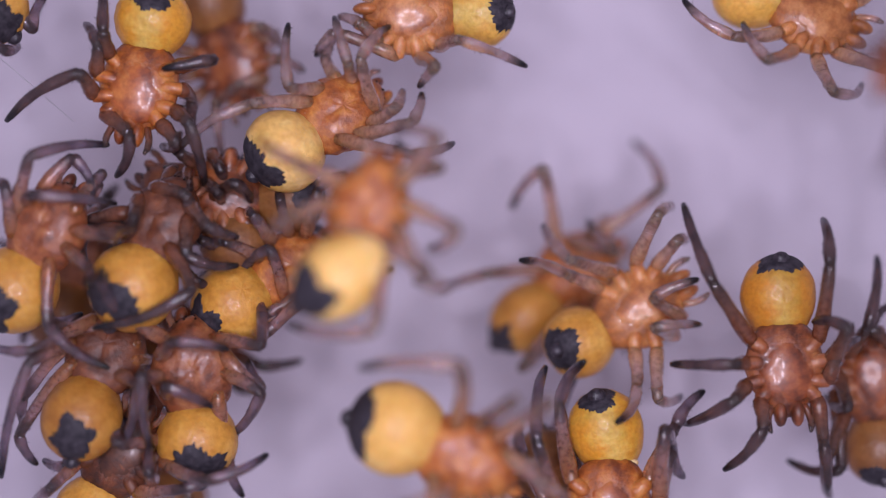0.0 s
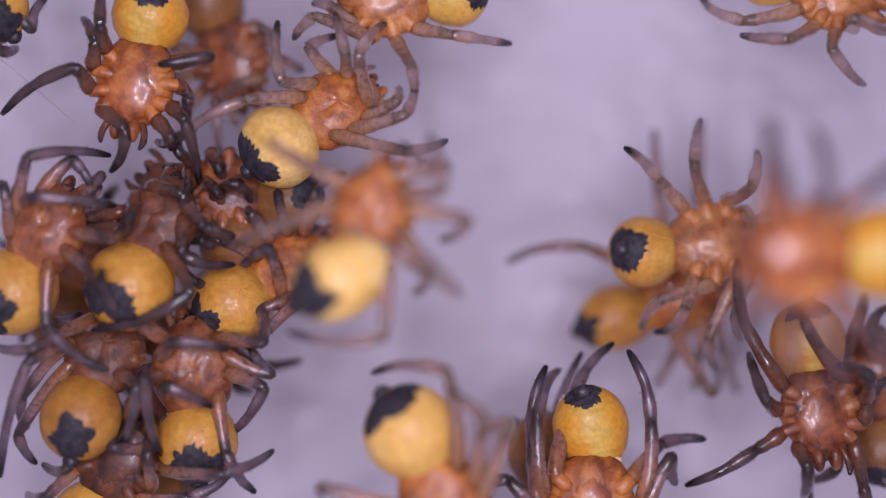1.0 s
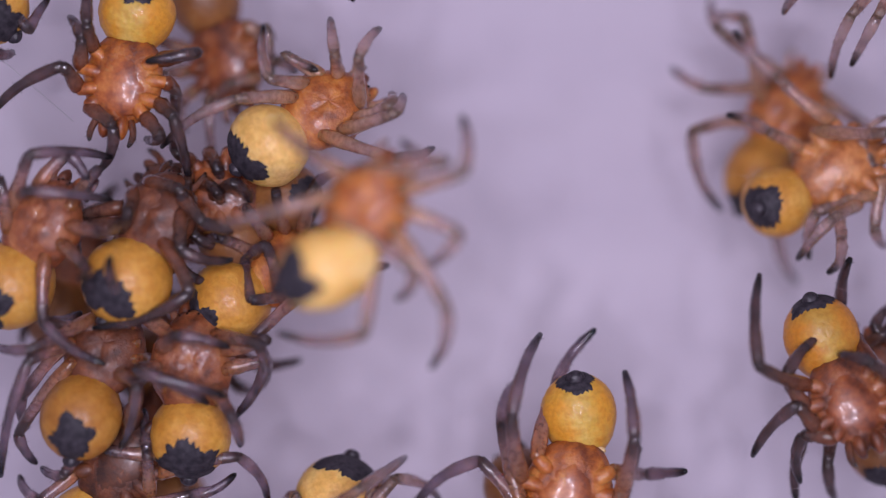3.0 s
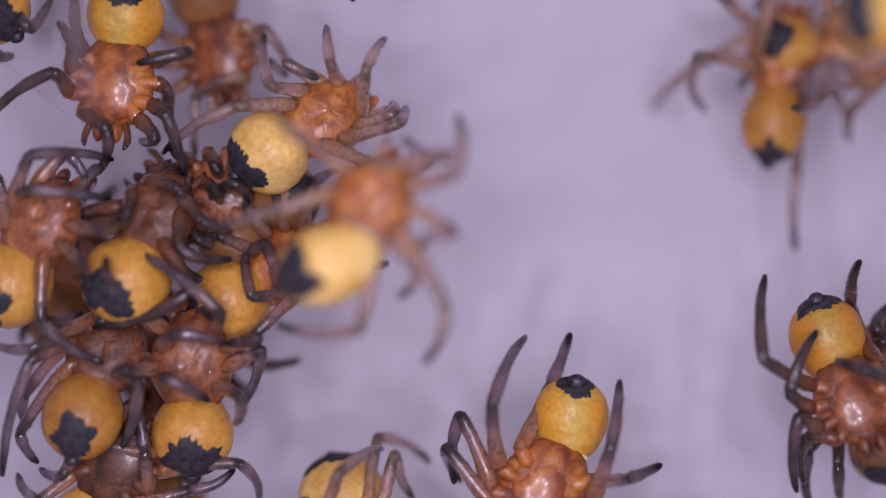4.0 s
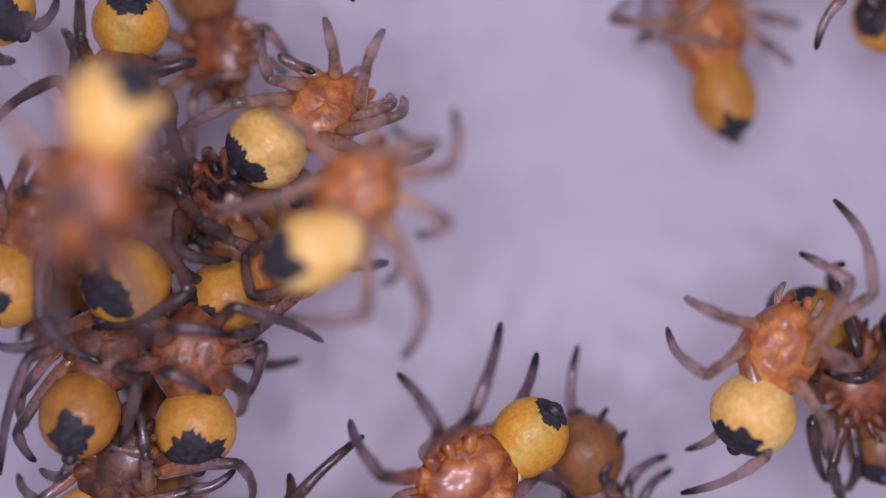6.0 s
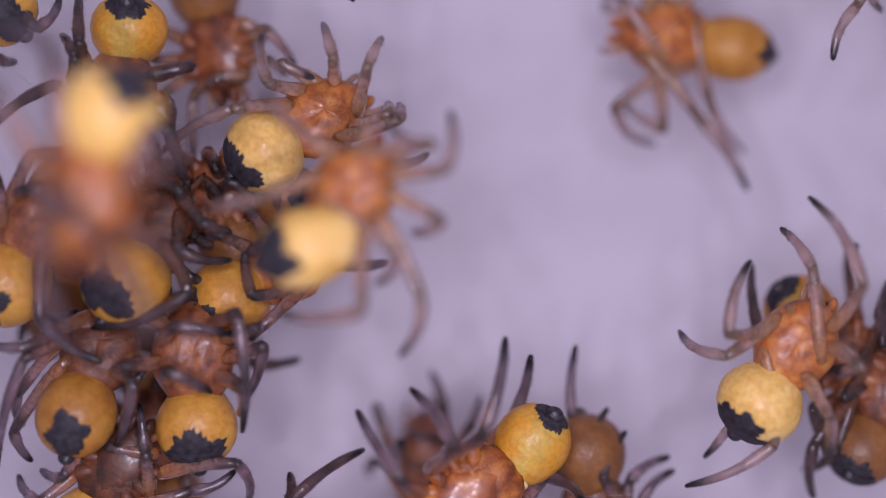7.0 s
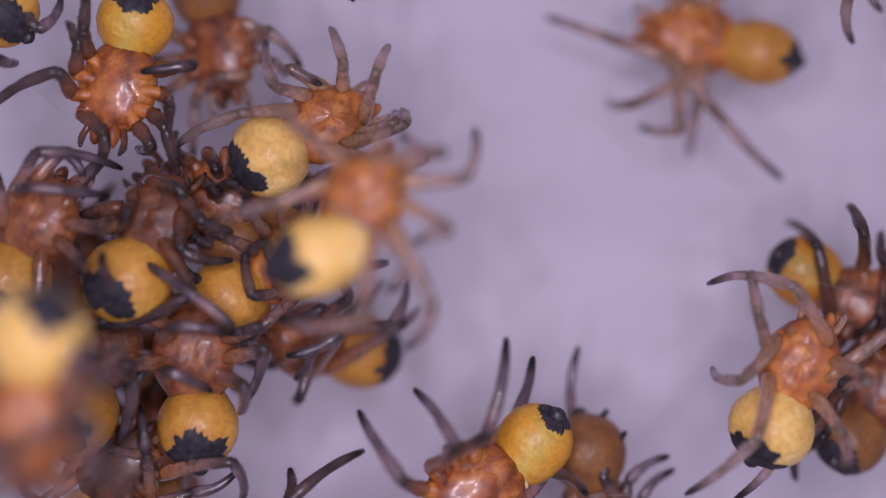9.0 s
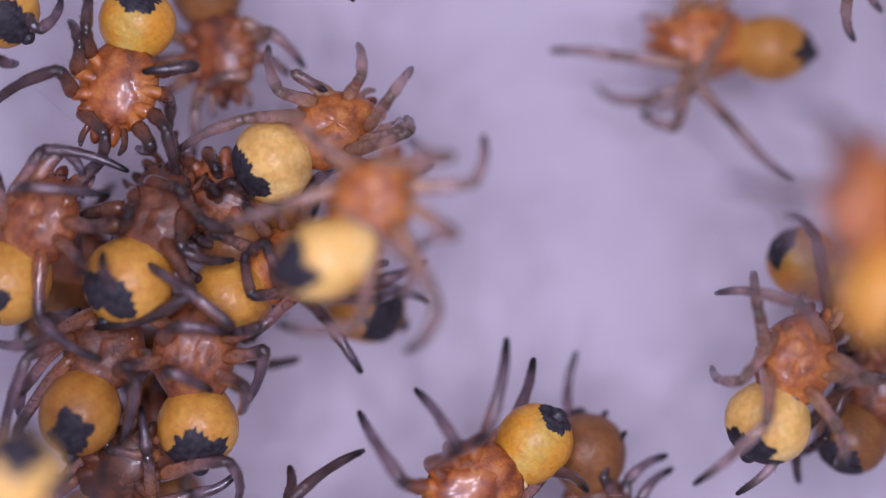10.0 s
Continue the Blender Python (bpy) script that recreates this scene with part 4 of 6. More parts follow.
    crawl(spider_m, [(0, -0.47, -1.9, 5.2, -24, 0, -5), (0.5, -0.53, -1.93, 5.2, -34, 0, -5), (1, -0.32, -1.97, 5.1, -65, 0, -5), (1.3, -0.14, -2.03, 5, -95, 0, -5), (1.5, 0.01, -2.12, 4.8, -150, 0, -5), (1.6, -0.52, -2.12, 4.6, -158, 0, -5), (1.7, -0.81, -2.45, 4.2, -168, 0, -5), (1.8, -0.99, -2.71, 3.8, -168, 0, -5), (2, -1.31, -2.82, 3.7, -168, 0, -5), (2.5, -1.24, -2.93, 3.7, -140, 0, -5), (3.8, -1.17, -2.89, 3.4, -86, 34, -5), (5.5, -1.18, -2.8, 3.4, -85, 34, -5), (6.4, -1.2, -4.6, 3.4, -85, 10, -5), (10, -1.2, -4.8, 3.4, -85, 10, -5)])
    step(spider_m, 4, [(0, 0.27, -3.33, 5.77, 0.55, -3.72, 5.47)])
    step(spider_m, 5, [(0, -0.13, -3.17, 5.77, -0.09, -3.36, 5.46)])
    step(spider_m, 6, [(0, -0.02, -2.47, 6.17, -0.48, -2.61, 6.04), (1.3, -1.1, -2.2, 5.3, -1.3, -2.3, 4.6), (1.5, -1.36, -2.0, 5.02, -1.5, -1.95, 4.38), (1.8, -1.7, -2.7, 4.1, -1.9, -3.0, 3.5), (2.2, -1.6, -3.3, 3.9, -1.8, -3.6, 3.3)])
    step(spider_m, 7, [(0, -0.4, -3.3, 5.2, -0.9, -3.5, 4.6), (1.3, -0.6, -3.0, 5.0, -0.9, -3.2, 4.5), (1.5, -0.87, -1.56, 5.02, 0.13, -1.44, 4.68), (1.8, -0.92, -1.9, 4.02, 0.04, -1.35, 3.75), (2, -1.0, -1.95, 3.92, 0.01, -1.32, 3.65), (2.5, -1.3, -2.7, 5.4, -0.16, -2.02, 3.7), (3.9, -1.5, -2.7, 5.4, -0.7, -2.3, 3.6), (4.5, -1.5, -2.7, 5.4, -0.7, -2.3, 3.6), (5.5, -1.5, -2.65, 5.4, -0.98, -2.15, 3.5)])
    step(spider_m, 0, [(0, 1.01, -2.41, 5.52, 1.33, -2.62, 5.2)])
    step(spider_m, 1, [(0, 0.49, -2.03, 6.08, 0.8, -1.75, 5.51), (2.5, -1.69, -2.49, 3.92, -1.88, -2.9, 3.34), (5.5, -1.72, -2.53, 3.62, -1.9, -2.94, 3.05)])
    step(spider_m, 2, [(0, 0.83, -1.42, 5.98, 0.38, -1.81, 5.83), (1, 0.43, -1.82, 5.98, 0.09, -1.52, 5.48), (1.5, 0.5, -2.6, 4.9, 0.6, -3.0, 4.3), (1.8, -0.3, -2.4, 4.0, -0.3, -2.9, 3.6), (2, -0.41, -2.43, 3.92, -0.4, -2.8, 3.53), (2.5, -0.54, -2.36, 3.92, -0.35, -2.87, 3.53), (3.9, -0.55, -2.34, 3.62, -0.36, -2.9, 3.35), (4.5, -0.55, -2.34, 3.62, -0.36, -2.9, 3.35)])
    step(spider_m, 3, [(0, 0.18, -1.27, 6.06, -0.84, -1.21, 5.9), (1, 0.06, -1.29, 5.49, -0.76, -1.34, 4.81), (1.5, 0.1, -3.0, 5.0, 0.3, -3.4, 4.4), (2, -0.4, -3.3, 3.9, -0.5, -3.7, 3.2)])
    crawl(spider_n, [(0, 1.07, -0.82, 2, 42, 0, 0), (0.5, 1.26, -0.78, 2, 38, 0, 0), (1, 2.2, -0.84, 2, 20, 0, 0), (1.3, 2.41, -0.63, 2, 35, 0, 0), (1.5, 2.42, -0.52, 2, 60, 0, 0), (1.7, 2.09, 0.29, 2, 40, 0, 0), (2, 2.21, 0.66, 2, 55, 0, 0), (2.5, 3.19, 0.77, 2, 60, 0, 0), (2.7, 3.64, 0.78, 2, 60, 0, 0), (3.8, 4.14, 1.77, 2, 82, 0, 0), (4, 4.14, 1.62, 2, 80, 0, 0), (4.5, 4.18, 1.43, 2, 88, 0, 0), (5, 3.77, 1.6, 2, 104, 0, 0), (5.5, 3.49, 1.81, 2, 102, 0, 0), (6.8, 3.52, 2.37, 2, 152, 0, 0), (7, 3.57, 2.51, 2, 172, 8, 0), (7.5, 3.73, 2.32, 2, 165, 8, 0), (8, 3.8, 2.38, 2, 166, 10, 0), (8.5, 4, 2.43, 2, 170, 0, 0), (9, 3.9, 2.46, 2, 168, 0, 0), (9.5, 3.97, 2.46, 2, 174, 0, 0), (10, 4.05, 2.51, 2, 174, 0, 0)])
    step(spider_n, 0, [(0, 2.63, 0.71, 2.22, 2.44, 1.39, 1.39), (0.5, 2.06, 0.63, 2.3, 1.72, 0.99, 1.35), (1, 3.14, 0.98, 2.3, 3.31, 1.64, 1.42), (1.5, 2.84, 0.76, 2.66, 1.89, 0.43, 2.21), (2, 2.78, 2.33, 2.66, 3.13, 2.99, 1.87), (2.5, 3.32, 2.33, 2.66, 3.48, 3.12, 1.94), (5, 3.81, 0.99, 2.22, 4.64, -0.21, 1.95), (5.5, 3.88, 1.75, 2.22, 4.51, 1.76, 1.25), (7, 3.33, 1.4, 2.22, 4.08, 0.4, 1.95), (7.5, 3.4, 1.33, 2.22, 3.99, 0.77, 1.47), (8, 3.53, 1.4, 2.22, 4.25, 0.8, 1.62), (10, 3.6, 1.47, 2.22, 4.4, 0.8, 1.93)])
    step(spider_n, 1, [(0, 1.83, -0.27, 2.56, 1.77, 0.35, 2.45), (1.5, 2.87, 0.56, 2.45, 3.09, 0.79, 1.9), (2, 2.06, 1.68, 2.25, 2.05, 1.98, 1.67), (2.5, 2.56, 1.68, 2.22, 2.15, 1.92, 1.8), (5, 3.08, 2.63, 2.44, 2.8, 2.98, 1.98), (7, 2.9, 1.82, 2.27, 2.24, 1.85, 1.95), (8.5, 3.12, 1.55, 2.2, 2.68, 1.44, 1.77), (10, 2.94, 1.66, 2.47, 2.48, 1.7, 2.02)])
    step(spider_n, 2, [(0, 1.48, 0.56, 2.57, 0.85, 0.51, 2.05), (0.5, 1.49, 0.42, 2.54, 0.85, 0.54, 2.03), (1, 2.61, 0.98, 2.33, 2.68, 1.51, 1.69), (1.5, 2.45, 1.11, 2.51, 2.24, 1.99, 1.95), (2, 2.23, 2.2, 2.65, 2.06, 3.12, 1.95), (2.5, 2.98, 2.2, 2.64, 2.94, 3.05, 1.95), (3.8, 3.87, 2.6, 2.66, 3.85, 3.11, 2.03), (5, 3.35, 2.63, 2.47, 3.25, 3.14, 1.84), (7, 2.33, 2.85, 2.4, 2.05, 3.02, 1.66), (7.5, 2.08, 2.54, 2.1, 1.93, 3.05, 1.45), (8, 1.58, 2.24, 2.22, 1.48, 2.88, 1.67), (8.5, 1.58, 2.38, 2.22, 1.16, 2.71, 1.59), (9.5, 1.93, 2.52, 2.22, 1.27, 2.68, 1.77), (10, 1.79, 2.49, 2.22, 1.05, 2.53, 1.88)])
    step(spider_n, 3, [(0, 1.2, -0.2, 2.66, -0.03, -0.52, 1.95), (0.5, 1.89, -0.2, 2.66, 1.37, -0.12, 1.69), (1, 1.77, -0.03, 2.43, 0.81, -0.17, 1.82), (1.5, 2.09, 0.08, 2.66, 0.68, -0.17, 1.95), (1.8, 1.82, 0.96, 2.66, 1.47, 0.36, 1.75), (2, 1.57, 1.19, 2.3, 0.95, 0.08, 1.95), (2.5, 2.45, 1.11, 2.5, 2.68, 0.01, 2.36), (3.8, 3.46, 2.47, 2.66, 3.25, 1.72, 1.83), (4.5, 3.39, 2.26, 2.65, 3.45, 1.87, 1.68), (5, 3.05, 2.26, 2.66, 2.82, 3, 1.8), (5.5, 2.98, 2.94, 2.22, 2.97, 2.93, 1.25), (7, 2.26, 1.88, 2.37, 2.72, 1.35, 1.46), (7.5, 2.52, 1.87, 2.52, 2.5, 1.67, 1.55), (8, 2.59, 1.73, 2.52, 2.93, 1.34, 1.55), (8.5, 2.7, 1.69, 2.2, 2.84, 1.49, 1.23), (9.5, 2.35, 1.68, 2.22, 1.95, 2.02, 1.25), (10, 2.28, 1.72, 2.22, 1.98, 2.13, 1.25)])
    step(spider_n, 4, [(0, 2.65, -1.22, 2.03, 3.08, -1.38, 1.49)])
    step(spider_n, 5, [(0, 2.31, -1.46, 1.99, 2.46, -1.61, 1.45)])
    step(spider_n, 6, [(0, 1.92, -1.57, 1.95, 1.87, -1.73, 1.41)])
    step(spider_n, 7, [(0, 1, -1.36, 2.6, 1.47, -1.14, 1.74), (1, 2.84, -1.22, 2.66, 3.45, -1.48, 1.89), (1.5, 2.63, -1.39, 2.22, 1.67, -1.52, 1.92), (2, 2.42, 0.01, 2.22, 1.46, -0.17, 1.96), (2.5, 3.37, 0.01, 1.96, 4.2, -0.36, 1.33), (3.8, 4.37, 1.12, 2.22, 4.5, -0.06, 1.95), (4.5, 4.34, 0.78, 2.22, 4.59, -0.14, 1.85), (5, 4.23, 0.78, 2.22, 4.64, -0.21, 1.95), (5.5, 2.87, 2.63, 2.5, 2.86, 2.82, 1.53), (7, 3.26, 1.33, 2.22, 3.87, 1.25, 1.35), (8, 3.4, 1.33, 2.22, 3.97, 1.02, 1.39), (10, 2.84, 1.61, 2.22, 2.6, 1.83, 1.28)])
    crawl(spider_o, [(0, 3.82, -0.57, 4, -88, 4, 180), (0.2, 3.83, -0.58, 4, -88, 4, 180), (0.5, 4.05, -0.78, 3.9, -88, 4, 180), (1, 4.2, -1.1, 3.8, -84, 4, 180), (1.5, 4.36, -1.41, 3.8, -80, 4, 183), (1.8, 4.42, -1.22, 3.8, -70, 4, 183), (2, 4.33, -1.17, 3.9, -66, 16, 183), (2.5, 4.29, -1, 4, -70, 16, 183), (4, 4.37, -1.01, 4, -72, 16, 183), (5, 4.39, -0.9, 4, -70, 16, 183), (5.5, 4.42, -0.94, 3.6, -60, 4, 183), (7, 4.31, -0.79, 3, -45, 4, 183), (7.5, 4.33, -0.67, 2.9, -35, 4, 183), (8, 4.63, -0.47, 2.9, -28, 4, 180), (8.5, 4.63, -0.26, 2.9, -30, 4, 180), (9, 4.38, -0.3, 2.95, -31, 4, 180), (9.5, 4.35, -0.18, 3, -32, 4, 180), (10, 4.37, -0.19, 3, -32, 4, 180)])
    step(spider_o, 0, [(0, 3.55, -2.01, 4.36, 3.17, -2.49, 4.02), (0.5, 3.85, -2.18, 4.38, 3.32, -2.62, 4.17), (1, 4.06, -2.44, 4.29, 4.12, -2.84, 3.71), (2, 4.2, -2.27, 4.19, 4.24, -2.84, 3.76)])
    step(spider_o, 1, [(0, 3.18, -1.7, 4.46, 2.77, -2.01, 3.73), (0.5, 3.41, -1.87, 4.39, 2.9, -2.1, 3.69), (1, 3.8, -2.25, 4.3, 2.75, -2.72, 3.75), (2, 3.9, -1.83, 4.12, 3.93, -2.37, 3.36), (3.9, 3.96, -1.86, 4.46, 3.93, -2.69, 4.3), (4.5, 3.96, -1.86, 4.45, 3.93, -2.7, 4.28)])
    step(spider_o, 2, [(0, 3.18, -1.26, 4.65, 2.55, -1.29, 4.18), (0.5, 3.25, -1.26, 4.21, 3.31, -0.84, 3.58), (1, 3.54, -1.62, 4.36, 3.5, -1.19, 3.74), (2, 3.9, -1.58, 4.12, 4.51, -1.29, 3.72), (3.9, 3.82, -1.54, 4.54, 4.13, -0.9, 4.4), (4.5, 3.82, -1.54, 4.53, 4.13, -0.9, 4.39), (5.5, 4.06, -1.4, 4, 4.38, -1.05, 3.4), (10, 4.23, -1.32, 3.22, 4.51, -1.09, 2.53)])
    step(spider_o, 3, [(0, 2.99, -0.72, 4.92, 2.72, 0.51, 3.95), (0.5, 3.4, -0.25, 4.12, 3.55, 0.34, 3.22), (1, 3.29, -0.76, 4.02, 3.46, 0.11, 3.4), (1.5, 3.47, -1.24, 4.38, 3.46, -0.38, 3.75), (2, 3.41, -1.24, 4.4, 3.45, -0.01, 3.85), (2.5, 3.36, -1.27, 4.82, 3.43, -0.24, 4.57), (3.9, 3.43, -1.16, 4.78, 3.6, -0.3, 4.17), (4.5, 3.43, -1.16, 4.77, 3.6, -0.3, 4.16), (5, 3.63, -0.31, 4.22, 4.2, -0.72, 3.32), (7, 3.61, -1.03, 3.66, 3.67, -0.19, 3), (8, 4.65, 0.14, 3.12, 4.48, 0.22, 2.22), (9.5, 4.29, 0.34, 3.22, 4.2, 0.44, 2.32)])
    step(spider_o, 4, [(0, 4.26, -2.2, 4.22, 4.35, -2.74, 3.95)])
    step(spider_o, 5, [(0, 4.39, -1.25, 4.22, 4.71, -1.02, 3.95)])
    step(spider_o, 6, [(0, 4.43, -0.85, 4.67, 4.12, -0.81, 4.27), (10, 5.16, -0.79, 3.22, 4.82, -1, 2.96)])
    step(spider_o, 7, [(0, 4.23, -0.66, 4.92, 4.3, 0.34, 3.95), (0.5, 4.3, -0.73, 4.82, 4.5, -0.37, 4.29), (1.5, 4.67, -0.85, 3.3, 4.74, -0.13, 3.3), (2, 4.69, -0.78, 3.36, 4.71, 0.11, 3.4), (2.5, 4.53, -0.65, 3.58, 4.54, -0.07, 3.96), (3.9, 4.67, -0.58, 3.56, 4.67, -0.13, 4.09), (4.5, 4.68, -0.58, 3.54, 4.68, -0.13, 4.06), (7, 4.94, -0.13, 2.47, 4.88, 0.04, 3.15), (7.5, 4.87, 0.01, 3.82, 4.74, 0.47, 3.3), (8, 5, 0.01, 3.82, 4.87, 0.47, 3.3), (8.5, 4.96, 0.2, 3.82, 4.91, 0.51, 3.19), (9.5, 4.84, 0.26, 3.92, 4.82, 0.67, 3.36)])
    crawl(spider_p, [(0, 1.87, -2.09, 4, -90, 4, 180), (0.5, 1.86, -1.98, 4, -92, 4, 180), (1, 1.7, -2.05, 4, -92, 4, 180), (1.5, 1.55, -1.95, 4, -92, 4, 180), (2, 1.75, -1.92, 4, -92, 4, 180), (2.5, 1.65, -1.89, 4, -94, 4, 180), (4, 1.46, -1.95, 4, -114, 4, 180), (4.5, 1.35, -1.93, 4, -124, 4, 180), (4.7, 1.27, -1.94, 4, -134, 4, 180), (5, 1.14, -1.95, 4, -150, 4, 180), (5.5, 0.96, -2.06, 4, -150, 4, 180), (7, 1, -2.24, 4, -143, 4, 180), (10, 1.02, -2.24, 4, -146, 4, 180)])
    step(spider_p, 0, [(0, 0.73, -2.64, 4.22, 0.63, -2.57, 3.32), (2.5, 0.55, -2.39, 4, 0.08, -2.36, 4.9), (3.9, 0.23, -2.45, 4.22, 0.11, -2.9, 3.32), (4.5, 0.22, -2.38, 4.79, 0.1, -2.82, 3.89), (5, -0.27, -2.11, 4.96, -1.02, -1.37, 3.95), (5.5, -0.57, -2.36, 4.93, -1.03, -1.91, 4.13), (7, -0.39, -2.53, 4.96, -0.94, -1.78, 4.49), (10, -0.36, -2.55, 4.97, -0.92, -1.79, 4.51)])
    step(spider_p, 1, [(0, 0.73, -2.07, 4.22, 0.9, -2.04, 3.36), (1.5, 0.57, -1.57, 4.22, 0.99, -0.81, 4.09), (2, 0.55, -1.57, 4.22, 0.88, -0.95, 3.7), (2.5, 0.51, -1.63, 4.22, 0.95, -1.06, 3.72), (3.9, 0.29, -1.88, 4.22, 0.1, -2.64, 3.77), (4.5, 0.29, -1.88, 4.22, 0.1, -2.64, 3.77), (5, 0.07, -1.69, 4.94, -0.06, -0.93, 4.48), (5.5, -0.11, -1.84, 4.96, -0.52, -1.23, 4.45), (7, 0.13, -2.17, 4.96, -0.35, -1.54, 4.51), (10, 0.16, -2.2, 4.96, -0.3, -1.54, 4.54)])
    step(spider_p, 2, [(0, 0.98, -2, 4.64, 1.17, -1.35, 3.78), (0.5, 0.99, -1.96, 4.67, 1.24, -1.21, 3.91), (1, 1.05, -1.88, 4.22, 1.36, -1.41, 3.32), (1.5, 0.89, -1.7, 4.22, 1.22, -1.24, 3.32), (2, 0.98, -1.63, 4.22, 1.26, -0.71, 3.72), (2.5, 0.87, -1.78, 4.65, 1.16, -0.79, 4.27), (3.9, 0.56, -1.81, 4.6, 0.93, -0.99, 3.98), (4.5, 0.55, -1.79, 4.83, 0.92, -0.98, 4.19), (5, 0.25, -1.66, 4.94, 0.57, -0.74, 4.41), (5.5, 0.22, -1.66, 4.94, 0.52, -0.7, 4.48), (7, 0.41, -2.02, 4.94, 0.68, -0.97, 4.67), (10, 0.41, -2.05, 4.94, 0.69, -0.97, 4.76)])
    step(spider_p, 3, [(0, 1.3, -1.67, 3.78, 1.56, -1.24, 4.44), (1.5, 1.2, -1.61, 3.76, 1.91, -0.97, 3.3), (2.5, 1.11, -1.62, 3.62, 1.69, -0.95, 3.3), (3.9, 1.2, -1.61, 3.73, 1.43, -0.95, 4.21), (4.5, 1.21, -1.62, 3.66, 1.43, -0.96, 4.13), (5, 0.73, -1.93, 3.42, 0.98, -1.21, 3.75), (5.5, 0.76, -1.9, 3.42, 1.04, -1.16, 3.68), (7, 0.8, -2, 3.42, 1.01, -1.23, 3.64), (10, 0.81, -2.02, 3.42, 1.04, -1.26, 3.67)])
    step(spider_p, 4, [(0, 2.56, -3.47, 4.54, 2.86, -3.86, 5.06)])
    step(spider_p, 5, [(0, 2.12, -2.2, 4.7, 2.73, -2.59, 3.9), (2.5, 2.09, -2.35, 4.96, 2.53, -2.62, 3.95), (3.9, 1.61, -2.78, 4.96, 1.34, -2.84, 4.57), (4.5, 1.61, -2.78, 4.96, 1.34, -2.84, 4.57), (5, -0.03, -3.08, 4.22, -0.28, -3.33, 3.9), (10, -0.03, -3.08, 4.22, -0.28, -3.33, 3.9)])
    step(spider_p, 6, [(0, 2.57, -1.73, 4.22, 2.64, -2.46, 3.78), (0.5, 2.5, -1.82, 4.22, 2.23, -1.15, 3.81), (1, 2.38, -1.92, 4.22, 2.09, -1.15, 4), (1.5, 2.27, -1.91, 4.62, 2.09, -1.14, 4.26), (2, 2.37, -1.92, 4.8, 2.1, -1.22, 4.34), (2.5, 2.26, -1.98, 4.82, 2.07, -1.31, 4.3), (4, 1.87, -2.01, 4.77, 1.98, -1.48, 4.12), (4.5, 1.85, -1.99, 4.7, 1.99, -1.5, 4.03), (5, 1.48, -2.35, 3.53, 1.61, -2.64, 4.24), (10, 1.46, -2.38, 3.76, 1.59, -2.67, 4.45)])
    step(spider_p, 7, [(0, 2.37, -1.61, 3.7, 3.02, -1.58, 3.7), (2.5, 2.48, -2.47, 3.6, 2.94, -2.5, 3.8), (3.9, 2.19, -2.67, 3.55, 2.47, -2.45, 3.96), (4.5, 2.18, -2.65, 3.69, 2.45, -2.44, 4.1), (5, 0.71, -2.88, 4.67, 0.93, -3.38, 3.95), (10, 0.71, -2.93, 4.79, 0.93, -3.45, 3.95)])
    crawl(spider_p_under, [(0, 1.21, -2.63, 3.1, -85, 0, 0), (1, 1.21, -2.43, 3.1, -85, 0, 0), (2, 1.01, -2.57, 3.1, -85, 0, 0), (2.5, 0.94, -2.72, 3.1, -85, 0, 0), (4, 0.98, -2.97, 3.1, -84, 0, 0), (4.5, 1.14, -2.93, 3.1, -82, 0, 0), (4.8, 1.48, -2.67, 3.1, -80, 0, 0), (5, 1.68, -2.45, 3.1, -80, 0, 0), (10, 1.71, -2.44, 3.1, -80, 0, 0)])
    step(spider_p_under, 1, [(0, 1.38, -1.78, 3.99, 1.49, -1.64, 3.4), (4.8, 1.97, -2.32, 3.79, 2.41, -2.3, 3.4), (5, 2.06, -2.44, 3.28, 2.6, -2.44, 2.95), (10, 2.05, -2.45, 3.34, 2.64, -2.43, 3.18)])
    step(spider_p_under, 3, [(5, 1.62, -1.9, 3.45, 1.92, -1.88, 3.18), (10, 1.63, -1.97, 3.28, 1.95, -1.93, 3.01)])
    step(spider_p_under, 2, [(0, 1.81, -2.09, 3.48, 1.98, -2, 3.11), (5, 1.84, -2.22, 3.53, 2.15, -2.13, 3.27), (10, 1.84, -2.26, 3.47, 2.15, -2.15, 3.21)])
    step(spider_p_under, 0, [(0, 1.74, -2.35, 3.54, 2, -2.36, 2.89), (4.8, 2, -2.61, 3.52, 2.46, -2.62, 2.99), (5, 2.06, -2.71, 3.31, 2.68, -2.59, 3.01), (10, 2.07, -2.7, 3.33, 2.72, -2.6, 3.09)])
    step(spider_p_under, 7, [(0, 1.2, -2.25, 2.67, 1.64, -1.33, 3.1), (3.9, 1.18, -2.14, 3, 1.43, -1.68, 3.7), (4.5, 1.18, -2.14, 3.04, 1.43, -1.67, 3.74), (5, 1.32, -1.72, 2.5, 1.55, -1.03, 2.96), (5.5, 1.34, -1.71, 2.51, 1.61, -1.01, 2.92), (7, 1.34, -1.89, 2.49, 1.56, -1.05, 3.1), (10, 1.34, -1.89, 2.49, 1.62, -1.09, 2.55)])
    step(spider_p_under, 6, [(0, 1.01, -2.41, 2.49, 0.83, -2.13, 2.61), (3.9, 0.8, -2.75, 2.49, 0.66, -2.46, 2.6), (4.5, 0.8, -2.75, 2.49, 0.66, -2.46, 2.6), (5, 1.34, -3.34, 2.7, 1.19, -3.57, 2.94), (10, 1.34, -3.34, 2.7, 1.19, -3.57, 2.94)])
    step(spider_p_under, 5, [(0, 0.34, -2.82, 3.49, 0.23, -3.03, 3.99)])
